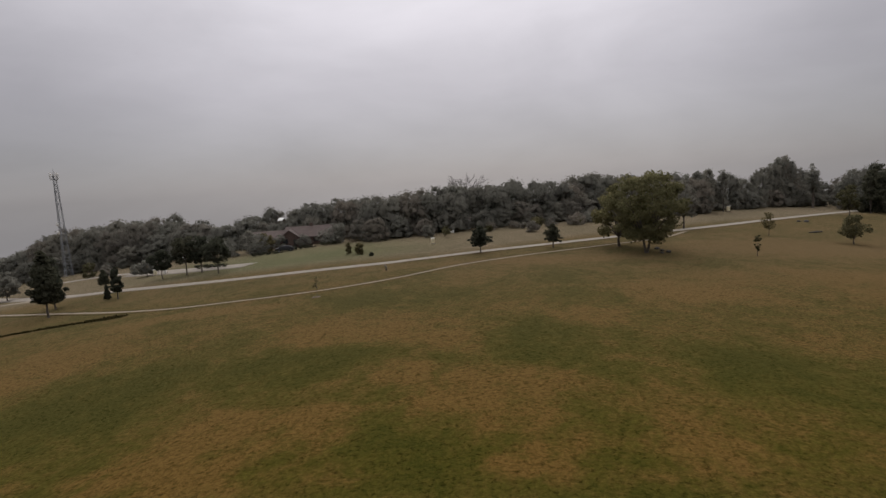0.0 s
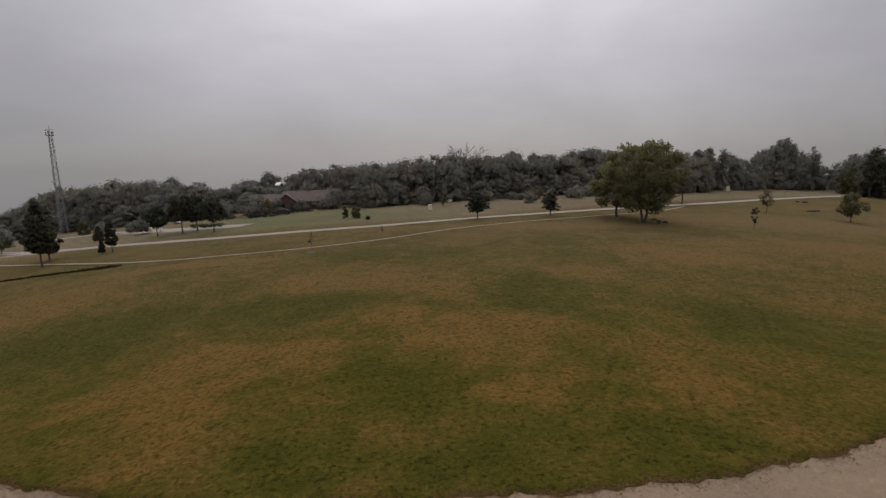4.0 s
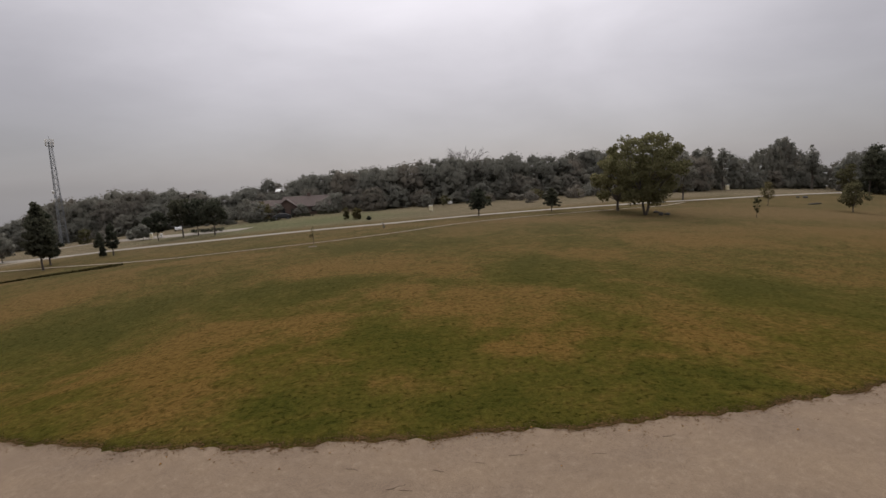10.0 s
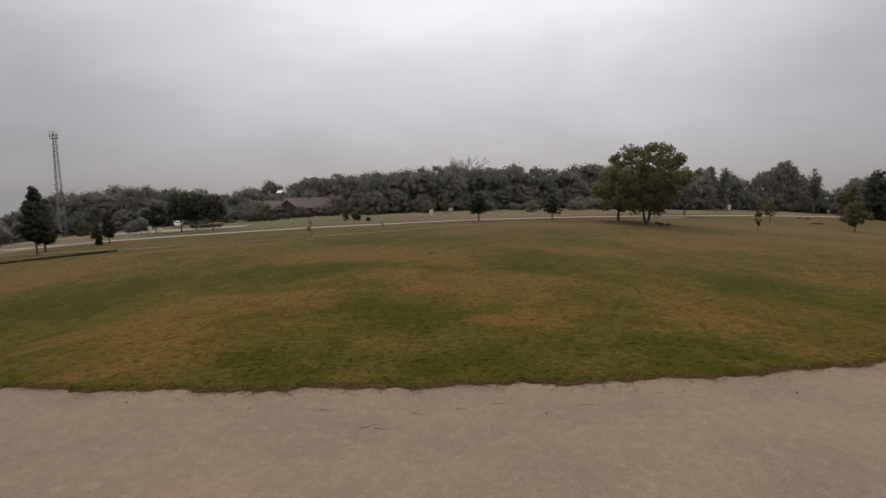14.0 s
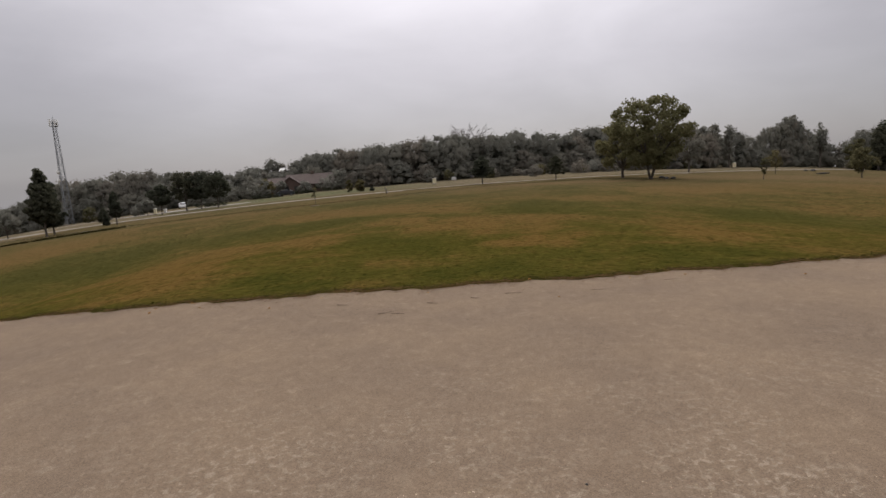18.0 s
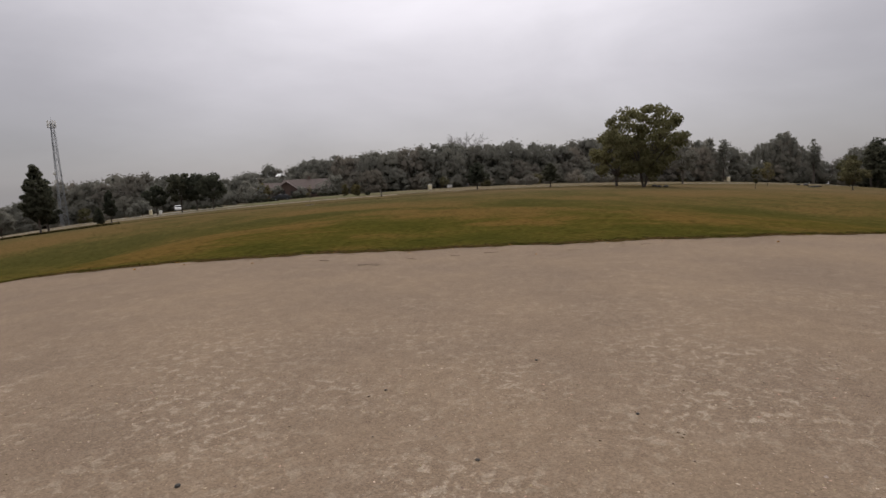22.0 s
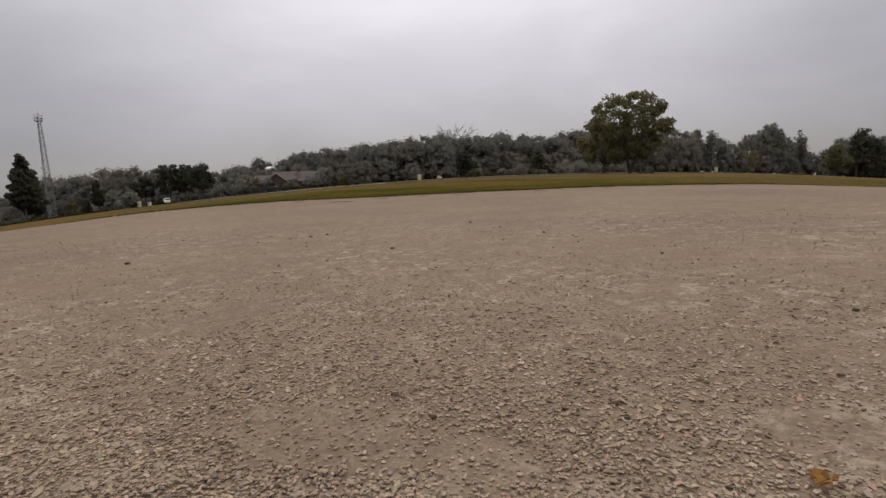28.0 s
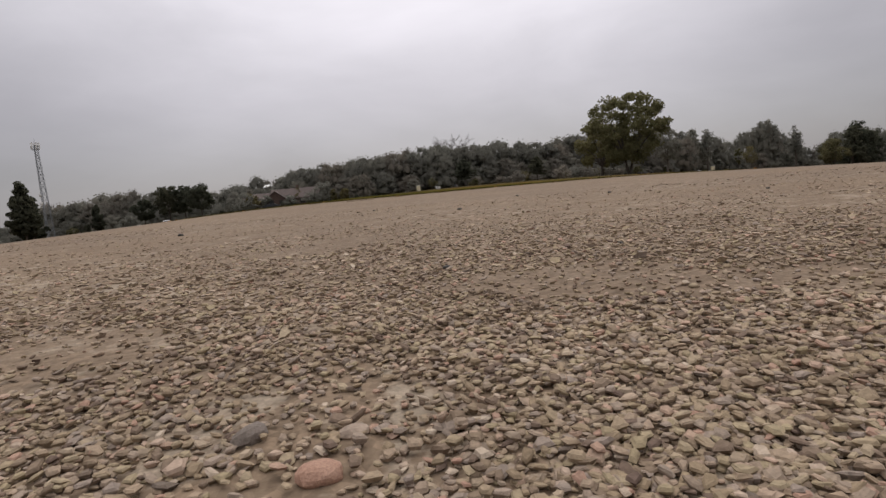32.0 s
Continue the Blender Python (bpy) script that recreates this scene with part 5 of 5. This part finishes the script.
for me in shapes:
    me.materials.clear()
    me.materials.append(STONE_PIECE)
for k in range(290):
    ob = new("stone", shapes[k % 10])
    ob.parent = gravel_lot
    s = 0.0049 * math.exp(min(rng.normal(0, 0.28), 0.5))
    x, y = rng.uniform(-0.5, 0.45), -0.58 + 0.62 * rng.uniform() ** 1.2
    if math.hypot(x + 0.2, y + 0.43) < 0.035:
        x += 0.07
    ob.matrix_basis = pose(x, y, 0.001, 0, 0, rng.uniform(0, 360)) @ Matrix.Diagonal((s, s, s, 1))


def single_stone(name, x, y, size, mat, label, turn=0.0, seed=1, detail=2):
    ob = part(name, lump(np.random.default_rng(seed), size, detail=detail), mat)
    ob.matrix_basis = pose(x, y, on_ground(x, y)[2] + size[2] * 0.35, 0, 0, turn)
    return tagged(ob, label, "stone")


single_stone("pink_stone", -0.2, -0.42, (0.0165, 0.0135, 0.0095), PINKSTONE, "smooth pinkish orange pebble among the gravel", 10, 2, 3)
single_stone("flat_stone", -0.185, -0.352, (0.014, 0.011, 0.006), STONE_PIECE, "flat pale grey stone beside the pink pebble", 30, 3)
single_stone("grey_stone", -0.275, -0.345, (0.017, 0.012, 0.010), GREYSTONE, "rounded dark grey stone among the gravel", 60, 4)
for k, (x, y, s) in enumerate(((0.11, 3.5, 0.026), (1.51, 4.16, 0.024), (-1.98, 3.3, 0.034), (0.4, 0.68, 0.013), (-0.08, 0.51, 0.017), (0.92, 0.2, 0.013), (2.1, 1.02, 0.022), (2.0, 2.6, 0.02), (0.9, 5.6, 0.026), (-0.7, 4.9, 0.022))):
    single_stone("dark_pebble", x, y, (s * 0.72, s * 0.58, s * 0.42), DARK, "dark pebble lying on the packed gravel", 40 * k, 5 + k)


def dry_leaf(x, y, size, turn, seed):
    """A curled fallen leaf with a raised rib and a stalk."""
    lf = thing("fallen_leaf", (x, y, on_ground(x, y)[2] + 0.006), "curled yellow-brown fallen leaf on the gravel", "leaf", turn)
    r = np.random.default_rng(seed)
    bm = bmesh.new()
    rows = []
    for i in range(9):
        t = i / 8
        w = size * 0.42 * math.sin(math.pi * (0.06 + 0.9 * t)) ** 0.8 * (1 + 0.18 * (-1) ** i)
        rows.append([bm.verts.new((size * (t - 0.5), s * w, 0.3 * size * abs(s) ** 1.5 + 0.12 * size * math.sin(3 * t) + r.normal(0, 0.01) * size)) for s in (-1, -0.5, 0, 0.5, 1)])
    for a, b in zip(rows, rows[1:]):
        for k in range(4):
            bm.faces.new((a[k], a[k + 1], b[k + 1], b[k]))
    bmesh.ops.solidify(bm, geom=bm.faces[:], thickness=0.0006)
    part("blade", bm, DRYLEAF, lf)
    bm = bmesh.new()
    tube(bm, [(-size * 0.9, 0, 0.003), (-size * 0.5, 0, 0.01), (size * 0.45, 0, 0.1 * size)], [0.0011, 0.0011, 0.0005], 5)
    part("stalk", bm, TWIG, lf)


dry_leaf(1.17, -0.11, 0.05, 30, 1)
for k in range(16):
    x = rng.uniform(-9, 10)
    dry_leaf(x, float(lot_edge(x)) - abs(rng.normal(0, 0.9)) - 0.05, rng.uniform(0.04, 0.075), rng.uniform(0, 360), 10 + k)


def twig(x, y, length, turn, seed):
    r = np.random.default_rng(seed)
    tw = thing("twig", (x, y, on_ground(x, y)[2] + 0.008), "dry brown twig lying on the gravel", "twig", turn)
    bm = bmesh.new()
    pts = [(length * (t - 0.5), r.normal(0, 0.03) * length, 0.004 + abs(r.normal(0, 0.004))) for t in np.linspace(0, 1, 6)]
    tube(bm, pts, np.linspace(0.007, 0.002, 6), 6)
    for p in pts[1:4]:
        tube(bm, [p, (p[0] + 0.16 * length, p[1] + r.choice((-1, 1)) * 0.14 * length, 0.02)], [0.0035, 0.001], 5)
    part("stem", bm, TWIG, tw)


for k, (x, y, l) in enumerate(((-1.95, 12.95, 0.5), (-1.7, 12.8, 0.34), (3.4, 14.1, 0.4), (-0.9, 13.6, 0.3), (-3.2, 13.9, 0.36), (1.2, 14.2, 0.42), (0.2, 13.9, 0.25), (5.6, 14.9, 0.4))):
    twig(x, y, l, rng.uniform(-25, 25), 90 + k)
# crumbs of soil strewn along the rim
n = 500
x = rng.uniform(-20, 22, n)
y = lot_edge(x) - np.abs(rng.normal(0, 0.55, n)) * rng.uniform(0.2, 1.3, n)
v, f = chips(rng, x, y, rng.uniform(0.004, 0.012, n), 0.0)
tagged(new("rim_crumbs", mesh_of("rim_crumbs", v, f, SOIL)), "brown crumbs of soil and dead turf along the rim", "soil", kind="stuff")


def lying(v, lift, keep):
    """Presses leaf quads down onto the ground, keeping that share of their height."""
    g = terrain(v[:, 0], v[:, 1])
    v[:, 2] = g + lift + keep * np.maximum(v[:, 2] - g - lift, -0.02)
    return v


# dead grass and leaf litter washed out over the rim
n = 11000
x = rng.uniform(-21, 23, n)
off = rng.normal(0, 0.2, n) * np.exp(rng.normal(0, 0.6, n))
y = lot_edge(x) + np.where(off > 0, off * 0.4, off) - 0.02
keep = np.sin(x * 1.9 + 0.7) + 0.7 * np.sin(x * 5.1) > rng.normal(-0.8, 0.8, n)
x, y = x[keep], y[keep]
v, q, up = leaves(rng, np.stack([x, y, terrain(x, y)], 1), 0.05, 2, 0.036, 0.1, 2.2, up=4.0)
tagged(new("dead_grass", mesh_of("dead_grass", lying(v, 0.022, 0.12), q, THATCH, normals=up)), "dry orange-brown dead grass and leaf litter along the rim", "grass", kind="stuff")
# turf hanging over the rim
n = 3600
x = rng.uniform(-22, 24, n)
y = lot_edge(x) + np.abs(rng.normal(0, 0.25, n)) - 0.05
v, q, up = leaves(rng, np.stack([x, y, terrain(x, y) + 0.022], 1), 0.022, 2, 0.034, 0.25, 2.6, up=4.0)
tagged(new("rim_grass", mesh_of("rim_grass", lying(v, 0.02, 0.45), q, STRAW, normals=up)), "ragged short grass hanging over the gravel's rim", "grass", kind="stuff")
